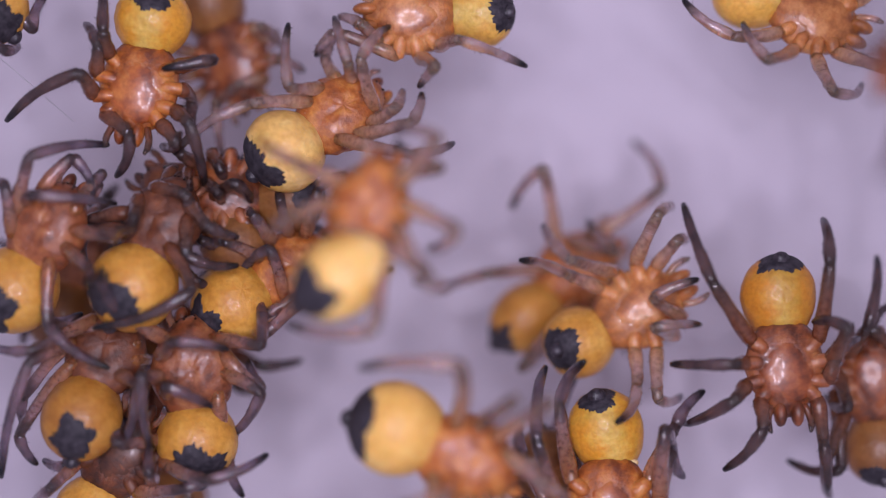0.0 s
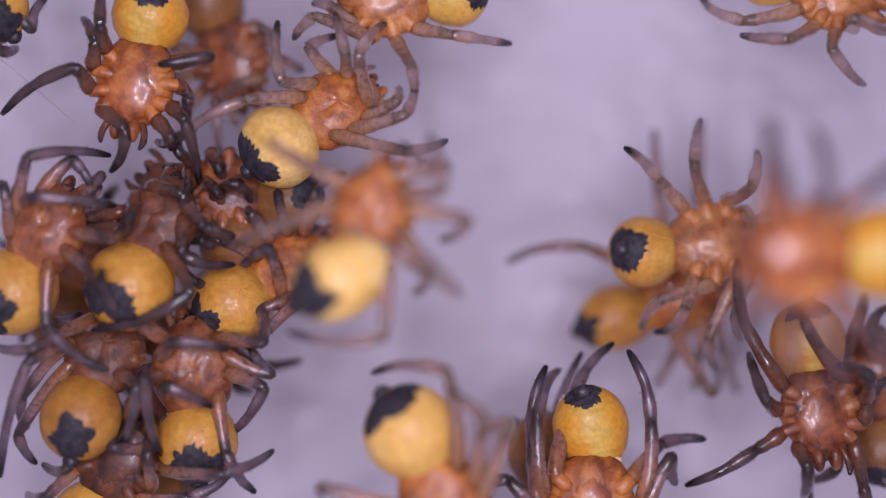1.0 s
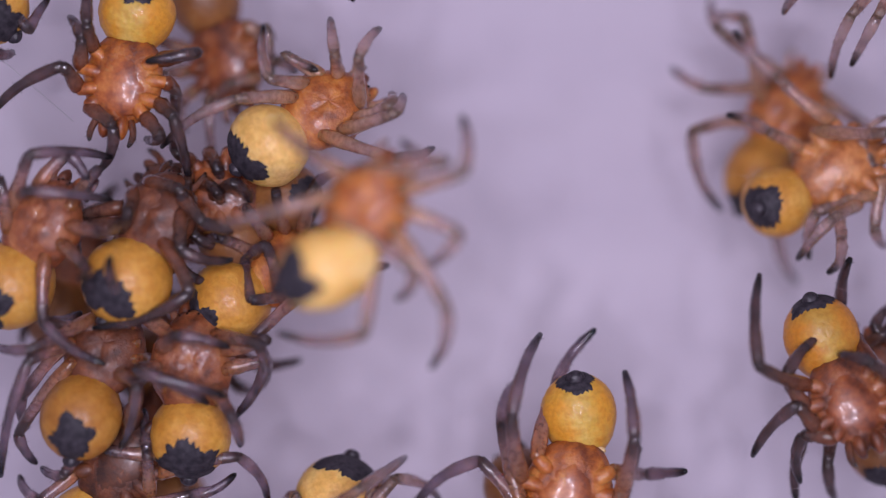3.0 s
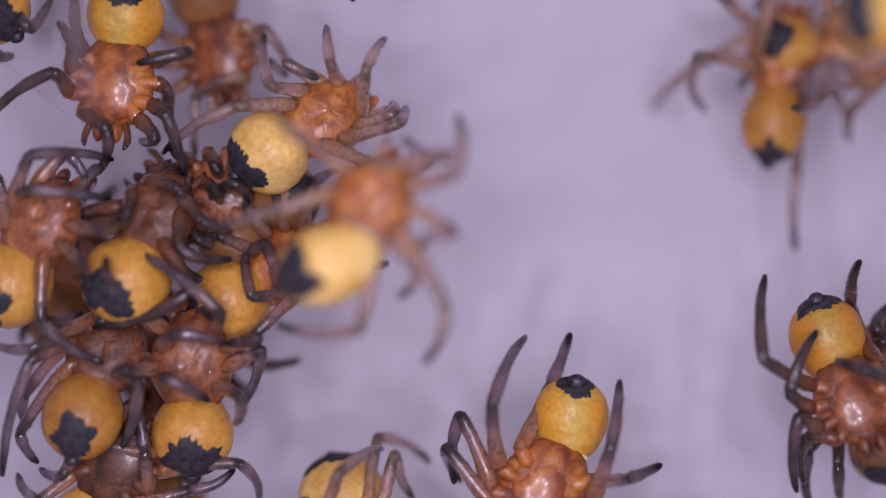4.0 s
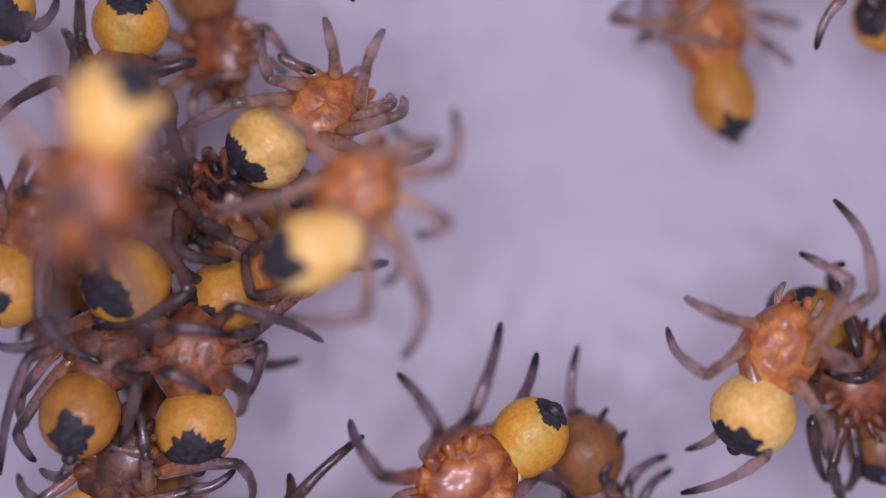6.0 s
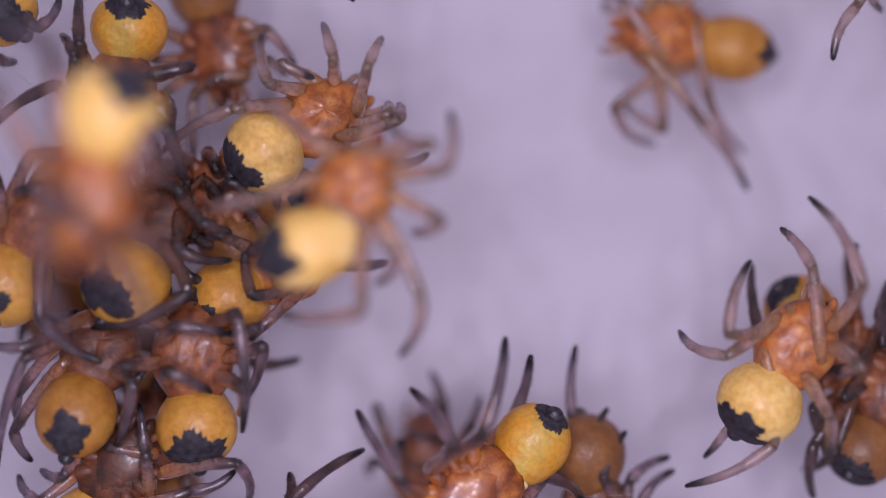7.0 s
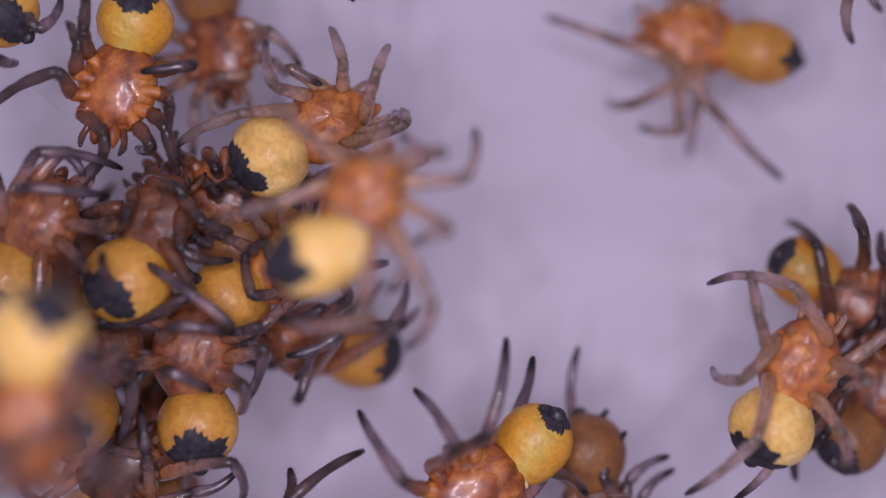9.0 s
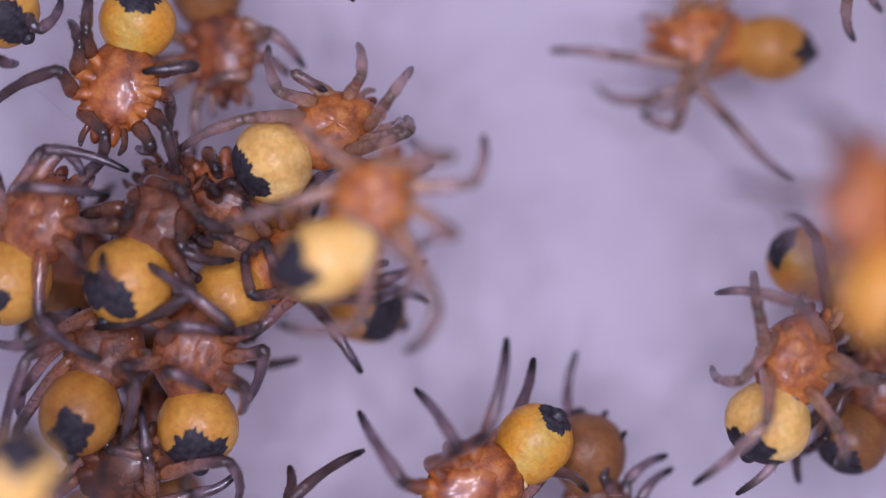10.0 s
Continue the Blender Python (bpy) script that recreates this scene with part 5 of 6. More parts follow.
    step(spider_p_under, 4, [(0, 0.6, -3.19, 3.57, 0.63, -3.66, 4.07)])
    crawl(spider_q, [(0, 0.4, 2.7, 3.7, 182, 0, 175), (0.5, 0.35, 2.74, 3.7, 182, 0, 175), (1, 0.1, 2.94, 3.7, 185, 0, 175), (1.5, -0.12, 3.25, 3.7, 185, 0, 175), (2, -0.41, 3.64, 3.7, 185, 0, 175), (2.7, -0.61, 4.54, 3.7, 180, 0, 175), (10, -0.61, 4.54, 3.7, 180, 0, 175)])
    step(spider_q, 0, [(0, -1.04, 3.3, 4.12, -1.46, 3.54, 4.64)])
    step(spider_q, 1, [(0, -0.73, 3.44, 4.3, -0.96, 3.65, 4.82)])
    step(spider_q, 2, [(0, -0.24, 3.49, 4.21, -0.13, 3.7, 4.73)])
    step(spider_q, 3, [(0, 0.22, 3.38, 4.25, 0.66, 3.62, 4.77)])
    step(spider_q, 4, [(0, -0.92, 2.54, 3.92, -1.2, 2.67, 3.65)])
    step(spider_q, 5, [(0, -1.24, 2.47, 3.92, -1.46, 2.22, 3.63), (1, -1.42, 2.61, 4.08, -1.7, 2.39, 3.82), (2, -1.39, 2.74, 4.51, -1.48, 2.54, 4.11)])
    step(spider_q, 6, [(0, -0.07, 2, 4.54, -0.27, 1.81, 4.17), (1, -0.33, 1.99, 4.52, -0.31, 1.73, 4.13), (1.5, -0.89, 2.36, 4.54, -0.94, 2.09, 4.16), (2, -1.15, 2.39, 4.3, -1.02, 2.22, 3.9), (2.7, -0.99, 2.57, 3.92, -0.84, 2.02, 3.65)])
    step(spider_q, 7, [(0, 0.19, 2.32, 4.33, 0.94, 2.06, 4.03), (0.5, 0.1, 2.35, 4.35, 0.81, 2.22, 3.9), (1, -0.15, 2.41, 4.37, 0.78, 2.36, 3.65), (1.5, 0.04, 2.77, 3.92, 0.67, 2.51, 3.42), (2, -0.53, 2.74, 4.08, -0.03, 2.18, 3.67), (2.7, -0.67, 3.47, 3.92, -0.16, 3.32, 3.27)])
    crawl(spider_r, [(0, 3.59, 2.99, 3.6, -25, 0, 170), (0.5, 3.59, 2.99, 3.6, -25, 0, 170), (1, 3.82, 3.26, 3.6, -25, 0, 170), (2, 3.95, 3.46, 3.6, -25, 0, 170), (2.7, 4.14, 3.65, 3.6, -20, 0, 170), (3.8, 4.66, 4.11, 3.6, -10, 0, 170), (10, 4.66, 4.11, 3.6, -10, 0, 170)])
    step(spider_r, 0, [(0, 4.13, 2.27, 4.51, 4.84, 2.15, 3.55), (1, 4.69, 2.49, 4.52, 5.05, 2.42, 4.09), (2.5, 4.78, 2.22, 4.16, 4.49, 1.68, 3.81), (3.8, 5, 3.1, 3.82, 5.38, 2.78, 3.36)])
    step(spider_r, 1, [(0, 3.91, 1.97, 4.43, 4.84, 1.91, 3.55), (1, 4.34, 2.09, 4.42, 4.82, 1.88, 3.74), (2, 4.36, 2.04, 4.08, 4.96, 1.81, 3.46), (2.5, 4.35, 2.4, 4.24, 4.45, 1.48, 3.55), (3.8, 4.74, 3.1, 3.82, 5.19, 2.82, 3.08)])
    step(spider_r, 2, [(0, 3.44, 2.14, 4.58, 3.37, 2.54, 4.1), (1, 3.81, 2.29, 4.58, 3.36, 2.41, 4.03), (1.5, 4.05, 2.48, 4.58, 3.57, 2.04, 4.14), (2, 3.9, 2.32, 4.58, 3.51, 2.46, 4), (2.5, 3.87, 2.73, 4.58, 3.69, 2.52, 3.92), (3.8, 4.22, 3.23, 3.82, 4.3, 3.07, 3.17), (7, 4.16, 2.71, 3.82, 4.4, 2.07, 3.76), (7.5, 4.42, 2.71, 3.82, 4.68, 2.18, 3.48), (10, 4.55, 2.84, 3.82, 4.81, 2.44, 3.33)])
    step(spider_r, 3, [(0, 3.2, 2.35, 4.14, 2.72, 2.82, 3.95), (1, 3.39, 2.58, 3.82, 3.01, 2.94, 3.35)])
    step(spider_r, 4, [(0, 5.14, 3.1, 3.96, 5.59, 3.28, 4.4)])
    step(spider_r, 5, [(0, 4.89, 3.38, 3.95, 5.08, 3.54, 4.42)])
    step(spider_r, 6, [(0, 4.52, 3.57, 3.85, 4.52, 3.86, 4.31)])
    step(spider_r, 7, [(0, 4.1, 3.65, 3.99, 3.91, 4.16, 4.43)])
    crawl(spider_s, [(0, 5.16, -2.32, 3.2, 95, 0, 170), (1.5, 5.16, -2.32, 3.2, 95, 0, 170), (2.5, 5.21, -2.32, 3.2, 95, 0, 170), (5.5, 5.21, -2.29, 3.2, 95, 0, 170), (7, 4.96, -2.32, 3.2, 60, 0, 170), (7.5, 4.82, -2.22, 3.2, 50, 0, 170), (10, 4.84, -2.19, 3.2, 55, 0, 170)])
    step(spider_s, 0, [(0, 4.97, -0.91, 3.42, 5.27, -0.66, 3.15)])
    step(spider_s, 1, [(0, 5.81, -1.23, 3.78, 5.92, -1.09, 4.31)])
    step(spider_s, 2, [(0, 5.86, -1.6, 3.85, 5.96, -1.64, 4.37)])
    step(spider_s, 3, [(0, 5.8, -2.11, 3.72, 5.92, -2.54, 4.25)])
    step(spider_s, 4, [(0, 4.75, -1.35, 3.76, 5.12, -0.09, 3.15), (1, 4.82, -0.78, 3.52, 5.11, -0.54, 2.62), (2, 5.07, -0.78, 3.42, 5.4, -0.54, 2.52), (7, 5.01, -1.03, 3.78, 5.26, -0.39, 3.08)])
    step(spider_s, 5, [(0, 4.65, -1.81, 3.67, 4.54, -1.74, 3.02), (7, 4.58, -1.7, 3.42, 5.17, -1.33, 3.15)])
    step(spider_s, 6, [(0, 4.58, -2.69, 3.42, 4.1, -2.51, 3.01), (2.5, 4.27, -2.24, 3.89, 4.63, -2.93, 3.15), (7, 4.51, -2.69, 3.42, 4.32, -2.64, 2.8)])
    step(spider_s, 7, [(0, 4.33, -2.17, 3.93, 4.57, -2.93, 3.15), (2.5, 4.1, -2.2, 3.63, 4.1, -2.89, 3.42), (7, 4.25, -2.29, 3.42, 4.4, -2.95, 3.03)])
    crawl(spider_t, [(0, 5.4, 1.92, 7.1, 190, 0, 175), (0.5, 4.61, 0.48, 7.1, 188, 0, 175), (0.8, 4.34, 0.11, 7.1, 182, 0, 175), (1, 4.13, -0.05, 7.1, 180, 0, 175), (1.3, 3.86, -0.21, 7.1, 195, 0, 175), (1.5, 3.57, -0.32, 7.1, 205, 0, 175), (1.6, 3.08, -0.34, 7.1, 215, 0, 175), (1.7, 2.27, -1.7, 7.1, 240, 0, 175), (1.8, 2.32, -3.03, 7.1, 255, 0, 175), (2, 2.9, -2.76, 7.1, 110, 0, 175), (2.1, 2.74, -2.6, 7.1, 110, 0, 175), (2.4, 2.74, -3.77, 7.1, 100, 0, 175), (3, 2.74, -5.1, 7.1, 100, 0, 175), (10, 2.74, -5.1, 7.1, 100, 0, 175)])
    step(spider_t, 0, [(0, 4.08, 1.91, 8.02, 3.72, 1.77, 7.46), (1, 2.98, 0.56, 8.02, 3.02, 1.18, 7.05), (1.5, 2.86, 1.26, 7.32, 2.63, 1.57, 6.84), (1.6, 2.32, 0.11, 7.43, 2.11, 0.59, 7.1)])
    step(spider_t, 1, [(0, 4.21, 2.52, 7.52, 4, 2.72, 8.04)])
    step(spider_t, 2, [(1, 3.47, 0.46, 7.87, 3.49, 1.12, 7.08), (1.5, 3.33, 0.21, 7.32, 3.29, 1.29, 7.05)])
    step(spider_t, 3, [(0, 5.13, 2.58, 7.66, 5.52, 2.86, 8.18)])
    step(spider_t, 4, [(0, 4.18, 0.97, 7.5, 3.89, 0.63, 7.98)])
    step(spider_t, 5, [(1, 3.19, -0.72, 7.51, 3.19, -1.24, 7.49), (1.5, 2.68, -1.03, 7.45, 2.82, -1.28, 6.95)])
    step(spider_t, 6, [(1, 3.65, -0.83, 7.32, 3.71, -1.38, 7.05)])
    step(spider_t, 7, [(0, 5.37, 1.12, 7.57, 5.84, 0.86, 8.05)])
    crawl(spider_u, [(0, -3.3, 6.66, 7.2, -95, 0, -5), (3.5, -3.22, 6.13, 7.2, -95, 0, -5), (3.8, -3.16, 4.34, 7.2, -95, 0, -5), (4, -3.14, 4.55, 7.2, -93.5, 0, -5), (4.2, -3.09, 2.96, 7.2, -92, 0, -5), (4.3, -3.06, 2.54, 7.2, -92, 0, -5), (4.4, -3.11, 1.98, 7.2, -92, 0, -5), (4.5, -3.29, 1.74, 7.2, -93, 0, -5), (4.7, -3.2, 1.62, 7.2, -97, 0, -5), (5, -3.11, 1.41, 7.2, -106, 0, -5), (5.5, -3.08, 1.3, 7.2, -106, 0, -5), (7, -3.14, 1.23, 7.2, -104, 0, -5), (7.5, -3.14, 1.26, 7.2, -104, 0, -5), (8, -3.15, 1.1, 7.2, -105, 0, -5), (8.2, -3.01, 0.75, 7.2, -105, 0, -5), (8.5, -3.35, -0.02, 7.2, -108, 0, -5), (8.8, -3.72, -0.68, 7.2, -100, 0, -5), (9.1, -3.9, -0.97, 7.2, -95, 0, -5), (9.5, -4.24, -1.5, 7.2, -95, 0, -5), (9.7, -3.98, -1.6, 7.2, -95, 0, -5), (10, -4.05, -2.22, 7.2, -85, 0, -5)])
    step(spider_u, 4, [(3.9, -3.43, 0.99, 7.42, -3.31, -0.37, 7.15), (4.5, -3.28, 0.95, 8.11, -3.2, -0.35, 7.66), (5, -3.15, 0.2, 8.12, -3.3, -0.21, 7.2), (5.5, -3.04, 0.25, 8.08, -3.2, -0.21, 7.15), (8, -3.09, 0.2, 8.06, -3.23, -0.15, 7.13), (8.5, -3.15, -0.93, 7.42, -3.28, -1.43, 6.49)])
    step(spider_u, 5, [(3.9, -3.77, 0.84, 7.42, -4.01, 0.39, 6.68), (4.5, -3.59, 0.8, 8.15, -3.82, 0.37, 7.43), (5.5, -3.57, 0.1, 8.04, -3.57, -0.84, 7.15), (8, -3.56, 0, 8.08, -3.45, -0.76, 7.7), (8.5, -3.61, -0.89, 8.06, -3.74, -1.54, 7.56)])
    step(spider_u, 6, [(3.9, -3.98, 1.26, 7.42, -4.4, 1.23, 7.03), (4.5, -3.79, 1.19, 8.16, -4.37, 1.22, 7.15), (5, -3.59, 1.29, 8.16, -4.26, 1.2, 7.15), (8, -3.69, 1.26, 7.96, -4.26, 1.17, 7.15)])
    step(spider_u, 7, [(5, -3.41, 1.83, 7.86, -4.05, 2.13, 7.15), (5.5, -3.51, 2.14, 7.42, -4.07, 2.14, 7.07)])
    step(spider_u, 0, [(0, -2.74, 5.12, 7.55, -2.51, 4.61, 8.05)])
    step(spider_u, 1, [(0, -2.54, 5.53, 7.61, -2.34, 5.37, 8.11)])
    step(spider_u, 2, [(4.5, -2.74, 1.06, 7.93, -2.72, 0.73, 7.5), (5.5, -2.63, 1.2, 7.42, -2.45, 0.75, 7.2)])
    step(spider_u, 3, [(0, -2.57, 6.36, 7.63, -2.41, 6.69, 8.13)])
    crawl(spider_w, [(0, 1.37, -5.12, 4.15, 80, 0, -15), (3.8, 1.56, -5.12, 4.15, 60, 0, -15), (4.2, 2, -4.17, 4.15, 55, 0, -15), (4.5, 2.35, -3.08, 4.6, 60, 0, -15), (4.7, 2.63, -2.77, 5, 62, 0, -15), (4.8, 2.88, -2.46, 5.3, 72, 0, -15), (5, 3.21, -2.19, 5.3, 92, 0, -15), (5.5, 3.48, -1.93, 4.5, 76, 0, -15), (6.8, 3.45, -1.73, 4.15, 62, 0, -15), (7, 3.56, -1.7, 4.15, 58, 0, -15), (7.5, 3.56, -1.71, 4.15, 58, 0, -15), (8, 3.83, -1.88, 4.15, 72, 0, -15), (8.5, 3.87, -1.86, 4.15, 74, 0, -15), (9, 3.69, -1.97, 4.15, 66, 0, -15), (9.5, 3.65, -1.97, 4.15, 66, 0, -15), (10, 3.65, -1.92, 4.15, 66, 0, -15)])
    step(spider_w, 4, [(3.9, 2.79, -2.87, 4.37, 3.19, -3.27, 3.47), (4.5, 2.7, -2.78, 4.94, 3.09, -3.18, 4.04), (5, 3.46, -0.95, 6.23, 3.41, -0.29, 5.33), (5.5, 4.46, -0.71, 5.18, 4.06, 0.52, 4.45), (7, 4.46, -0.48, 4.93, 4.05, 0.57, 4.38), (7.5, 3.74, -0.36, 4.58, 2.51, 0.39, 4.1), (8, 3.84, -0.31, 4.4, 2.77, -0.19, 3.85), (8.5, 3.85, -0.37, 4.37, 2.99, -0.37, 3.56), (9.5, 3.73, -0.54, 4.78, 3.04, -0.49, 3.88), (10, 3.74, -0.57, 4.87, 3.09, -0.5, 3.97)])
    step(spider_w, 5, [(5, 4.02, -0.7, 5.52, 4.26, -0.35, 5.25), (5.5, 4.27, -1.19, 5.22, 4.26, -1.34, 4.76), (10, 4.55, -1.21, 4.83, 4.31, -1.54, 4.52)])
    step(spider_w, 6, [(5, 3.44, -0.89, 6.3, 3.67, -1.15, 5.76), (6.8, 4.04, -0.37, 4.37, 3.78, 0.23, 4.1), (7, 4.04, -0.31, 4.37, 3.82, 0.23, 3.98), (7.5, 4.16, -0.18, 4.37, 3.9, 0.26, 3.91), (8, 4.45, -0.48, 4.99, 4.44, -0.98, 4.54), (10, 4.43, -0.72, 5.05, 4.41, -1.52, 4.1)])
    step(spider_w, 7, [(0, 2, -5.01, 4.75, 1.98, -5.36, 5.28)])
    step(spider_w, 0, [(4.2, 2.22, -3.14, 4.95, 2.65, -3.3, 4.05), (5, 3.32, -2.45, 5.52, 3.18, -2.71, 4.62), (5.5, 3.29, -2.23, 4.72, 2.79, -2.37, 3.86), (7, 3.29, -2.09, 4.37, 2.99, -2.49, 3.47), (7.5, 3.41, -2.18, 4.37, 2.8, -2.5, 3.62), (8, 4.29, -1.99, 4.37, 3.32, -2.44, 4.1), (8.5, 4.26, -2.18, 4.37, 3.57, -2.78, 3.9), (9.5, 4.16, -2.18, 4.37, 3.3, -2.8, 4.1)])
    step(spider_w, 1, [(4.2, 2.72, -2.87, 4.38, 1.88, -2.4, 4.1), (4.5, 3.07, -2.05, 4.72, 2.03, -1.5, 4.55), (4.8, 3.23, -1.5, 5.67, 3.82, -1.2, 5.07), (5, 2.96, -1.14, 5.88, 2.46, -1.14, 5.17), (5.5, 3.23, -0.77, 5.18, 2.87, -0.71, 4.39), (7, 3.18, -1.11, 4.46, 2.7, -0.94, 3.78), (7.5, 3.3, -1.28, 4.35, 2.73, -0.84, 3.89), (8, 3.39, -1.13, 4.67, 2.92, -1.2, 3.95), (9.5, 3.43, -1.32, 4.63, 3.06, -1.39, 3.85)])
    step(spider_w, 2, [(3.9, 1.73, -3.06, 4.37, 1.67, -3.39, 3.53), (4.5, 1.68, -2.98, 4.82, 1.63, -3.31, 3.98), (5, 2.73, -1.54, 5.9, 2.28, -1.52, 5.16), (5.5, 3.07, -1.6, 4.89, 2.64, -1.71, 4.15), (6.8, 3.16, -0.97, 4.76, 3.33, -0.18, 4.47), (7, 3.11, -0.91, 4.73, 3.37, -0.13, 4.53), (7.5, 3.28, -0.73, 4.76, 3.65, 0.21, 4.1), (8, 3.45, -0.61, 4.67, 3.72, 0.14, 4.38), (9, 3.44, -0.79, 4.73, 3.47, -0.25, 4.05), (10, 3.45, -0.79, 4.69, 3.5, -0.26, 4)])
    step(spider_w, 3, [(4.2, 2.04, -3.14, 4.93, 2.39, -3.5, 4.03), (5, 2.96, -2.4, 5.87, 2.82, -2.65, 4.97), (5.5, 3.47, -2.29, 4.72, 2.77, -2.82, 4.1), (7, 3.79, -2.18, 4.37, 2.73, -2.66, 4.1), (7.5, 3.41, -2.24, 4.37, 2.78, -2.73, 3.65), (8, 3.29, -2.24, 4.37, 2.81, -2.79, 3.56), (9.5, 3.43, -1.81, 4.93, 2.72, -2.6, 4.74)])
    crawl(spider_x, [(0, 2.3, -5.23, 8.2, 70, 0, 20), (9.3, 2.2, -4.99, 8.2, 70, 0, 20), (9.5, 2.25, -4.25, 8.2, 70, 0, 20), (9.6, 2.43, -1.82, 8.2, 70, 0, 20), (9.7, 2.7, -1.28, 8.2, 62, 0, 20), (9.8, 3.04, -0.91, 8.2, 66, 0, 20), (10, 3.88, -0.39, 8.2, 100, 0, 20)])
    step(spider_x, 0, [(9.7, 3.1, 0, 8.42, 3.05, 0.5, 8.15)])
    step(spider_x, 1, [(0, 1.93, -3.99, 8.51, 1.58, -3.7, 8.13)])
    step(spider_x, 2, [(9.7, 2.75, -0.58, 8.42, 2.56, -0.04, 8.15)])
    step(spider_x, 3, [(0, 1.75, -4.81, 8.54, 1.33, -5.04, 8.13)])
    step(spider_x, 4, [(0, 3.39, -4.16, 7.98, 3.59, -3.84, 7.42)])
    step(spider_x, 5, [(0, 3.38, -4.53, 7.87, 3.46, -4.42, 7.33)])
    step(spider_x, 6, [(0, 3.29, -4.95, 7.97, 3.24, -5.08, 7.44)])
    step(spider_x, 7, [(9.7, 3.1, -1.75, 8.42, 3.05, -2.13, 8.15)])
    crawl(spider_n_mate, [(0, 1.61, -1.06, 3.4, 28, 0, 170), (0.5, 2.15, -0.66, 3.4, 28, 0, 170), (0.7, 2.34, -0.39, 3.4, 15, 0, 170), (1, 2.38, -0.01, 3.4, 6, 0, 170), (1.3, 3.2, 0.27, 3.4, 35, 0, 170), (1.5, 3.79, 0.45, 3.4, 66, 0, 170), (1.7, 3.66, 0.47, 3.4, 50, 0, 170), (2, 3.74, 0.44, 3.4, 42, 0, 170), (2.5, 3.86, 0.39, 3.4, 36, 0, 170), (2.7, 3.86, 0.27, 3.4, 38, 0, 170), (3.8, 4.45, 2.42, 2.2, -15, 0, 170), (4, 4.33, 2.55, 2.1, -5, 0, 170), (4.5, 4.43, 2.5, 2.1, 0, 0, 170), (5, 4.51, 2.5, 2.3, 5, 0, 170), (5.5, 4.81, 2.63, 2.5, 10, 0, 170), (6.8, 6.08, 2.99, 2.8, 15, 0, 170), (10, 6.08, 2.99, 2.8, 15, 0, 170)])
    step(spider_n_mate, 0, [(0, 2.44, -0.41, 4.14, 2.87, -0.34, 4.06), (1, 3.32, -0.76, 3.85, 3.46, -1.05, 3.42), (1.5, 4.75, 0.9, 4.05, 5.08, 0.98, 3.75), (2, 4.68, 0.36, 3.79, 5.11, 0.46, 3.63), (2.5, 4.92, 0.07, 3.62, 5.23, 0.01, 3.15)])
    step(spider_n_mate, 1, [(0, 2.54, -0.81, 4.37, 2.9, -0.85, 4.02), (0.5, 2.81, -1.09, 3.82, 2.81, -1.41, 3.33), (1, 3.03, -1.03, 3.65, 3.23, -1.42, 3.23), (1.5, 4.81, 0.52, 4.05, 4.87, 0.01, 3.81), (2, 4.4, 0.26, 4.15, 4.77, 0.07, 3.94), (2.5, 4.2, 0.27, 3.62, 4.29, -0.26, 3.36)])
    step(spider_n_mate, 2, [(0, 2.12, -1.13, 4.21, 2.78, -1.71, 3.35), (0.5, 2.38, -1.23, 3.62, 2.69, -1.54, 3.03), (2, 4.17, 0.13, 4.04, 3.93, -0.3, 3.53), (5, 4.8, 2.29, 3.03, 4.89, 1.78, 2.54)])
    step(spider_n_mate, 3, [(0, 2.16, -1.51, 3.92, 1.91, -1.91, 4.48)])
    step(spider_n_mate, 4, [(0, 2.33, -0.15, 4.01, 2.82, 0.07, 3.35), (0.5, 3.11, 0.58, 3.92, 3.11, 0.99, 3.64), (1, 3.56, 0.13, 3.91, 3.46, 0.11, 3.41), (2, 4.76, 1.23, 3.75, 4.82, 1.65, 3.48), (2.5, 4.92, 0.72, 3.62, 5.21, 0.94, 3.23)])
    step(spider_n_mate, 5, [(0, 2.12, 0.01, 4.23, 2.68, 0.48, 3.35), (0.5, 2.25, 0.45, 4.14, 2.61, 0.94, 3.84), (1, 3.44, 0.7, 4.23, 3.6, 1.12, 3.69), (1.5, 3.1, 1.34, 3.62, 2.53, 1.5, 3.2), (2, 3.47, 1.47, 4.07, 3.27, 2.08, 3.78), (2.5, 3.36, 1.7, 3.62, 2.75, 2.51, 3.35)])
    step(spider_n_mate, 6, [(0, 1.3, -0.06, 4.23, 1.16, 0.28, 3.54), (0.5, 2.49, 0.51, 4.23, 2.64, 0.92, 3.6), (1, 2.81, 0.95, 4.23, 2.95, 1.48, 3.73), (1.5, 4.08, 1.78, 4.16, 4.01, 2.29, 3.6), (2, 4.07, 1.71, 4.23, 4.04, 2.3, 3.8), (2.5, 4.36, 1.85, 4.07, 4.46, 2.71, 3.35), (3.8, 3.85, 2.77, 2.42, 3.41, 1.83, 2.15), (5, 4.31, 2.14, 2.52, 4.36, 2.7, 1.94)])
    step(spider_n_mate, 7, [(0, 1.32, -0.23, 3.74, 0.79, -0.1, 4.2)])
    crawl(spider_y, [(0, 5.56, 3.86, 7.4, 15, 0, 170), (3.5, 5.3, 3.34, 7.4, 15, 0, 170), (3.8, 4.46, 2.61, 7.4, 15, 0, 170), (4, 4.13, 2.2, 7.4, 15, 0, 170), (4.5, 4.05, 2.22, 7.4, 15, 0, 170), (4.8, 4.31, 2.46, 7.4, 15, 0, 170), (5.2, 5.09, 3.34, 7.4, 15, 0, 170), (10, 5.09, 3.34, 7.4, 15, 0, 170)])
    step(spider_y, 0, [(0, 7.09, 3.65, 7.94, 7.53, 3.71, 8.46)])
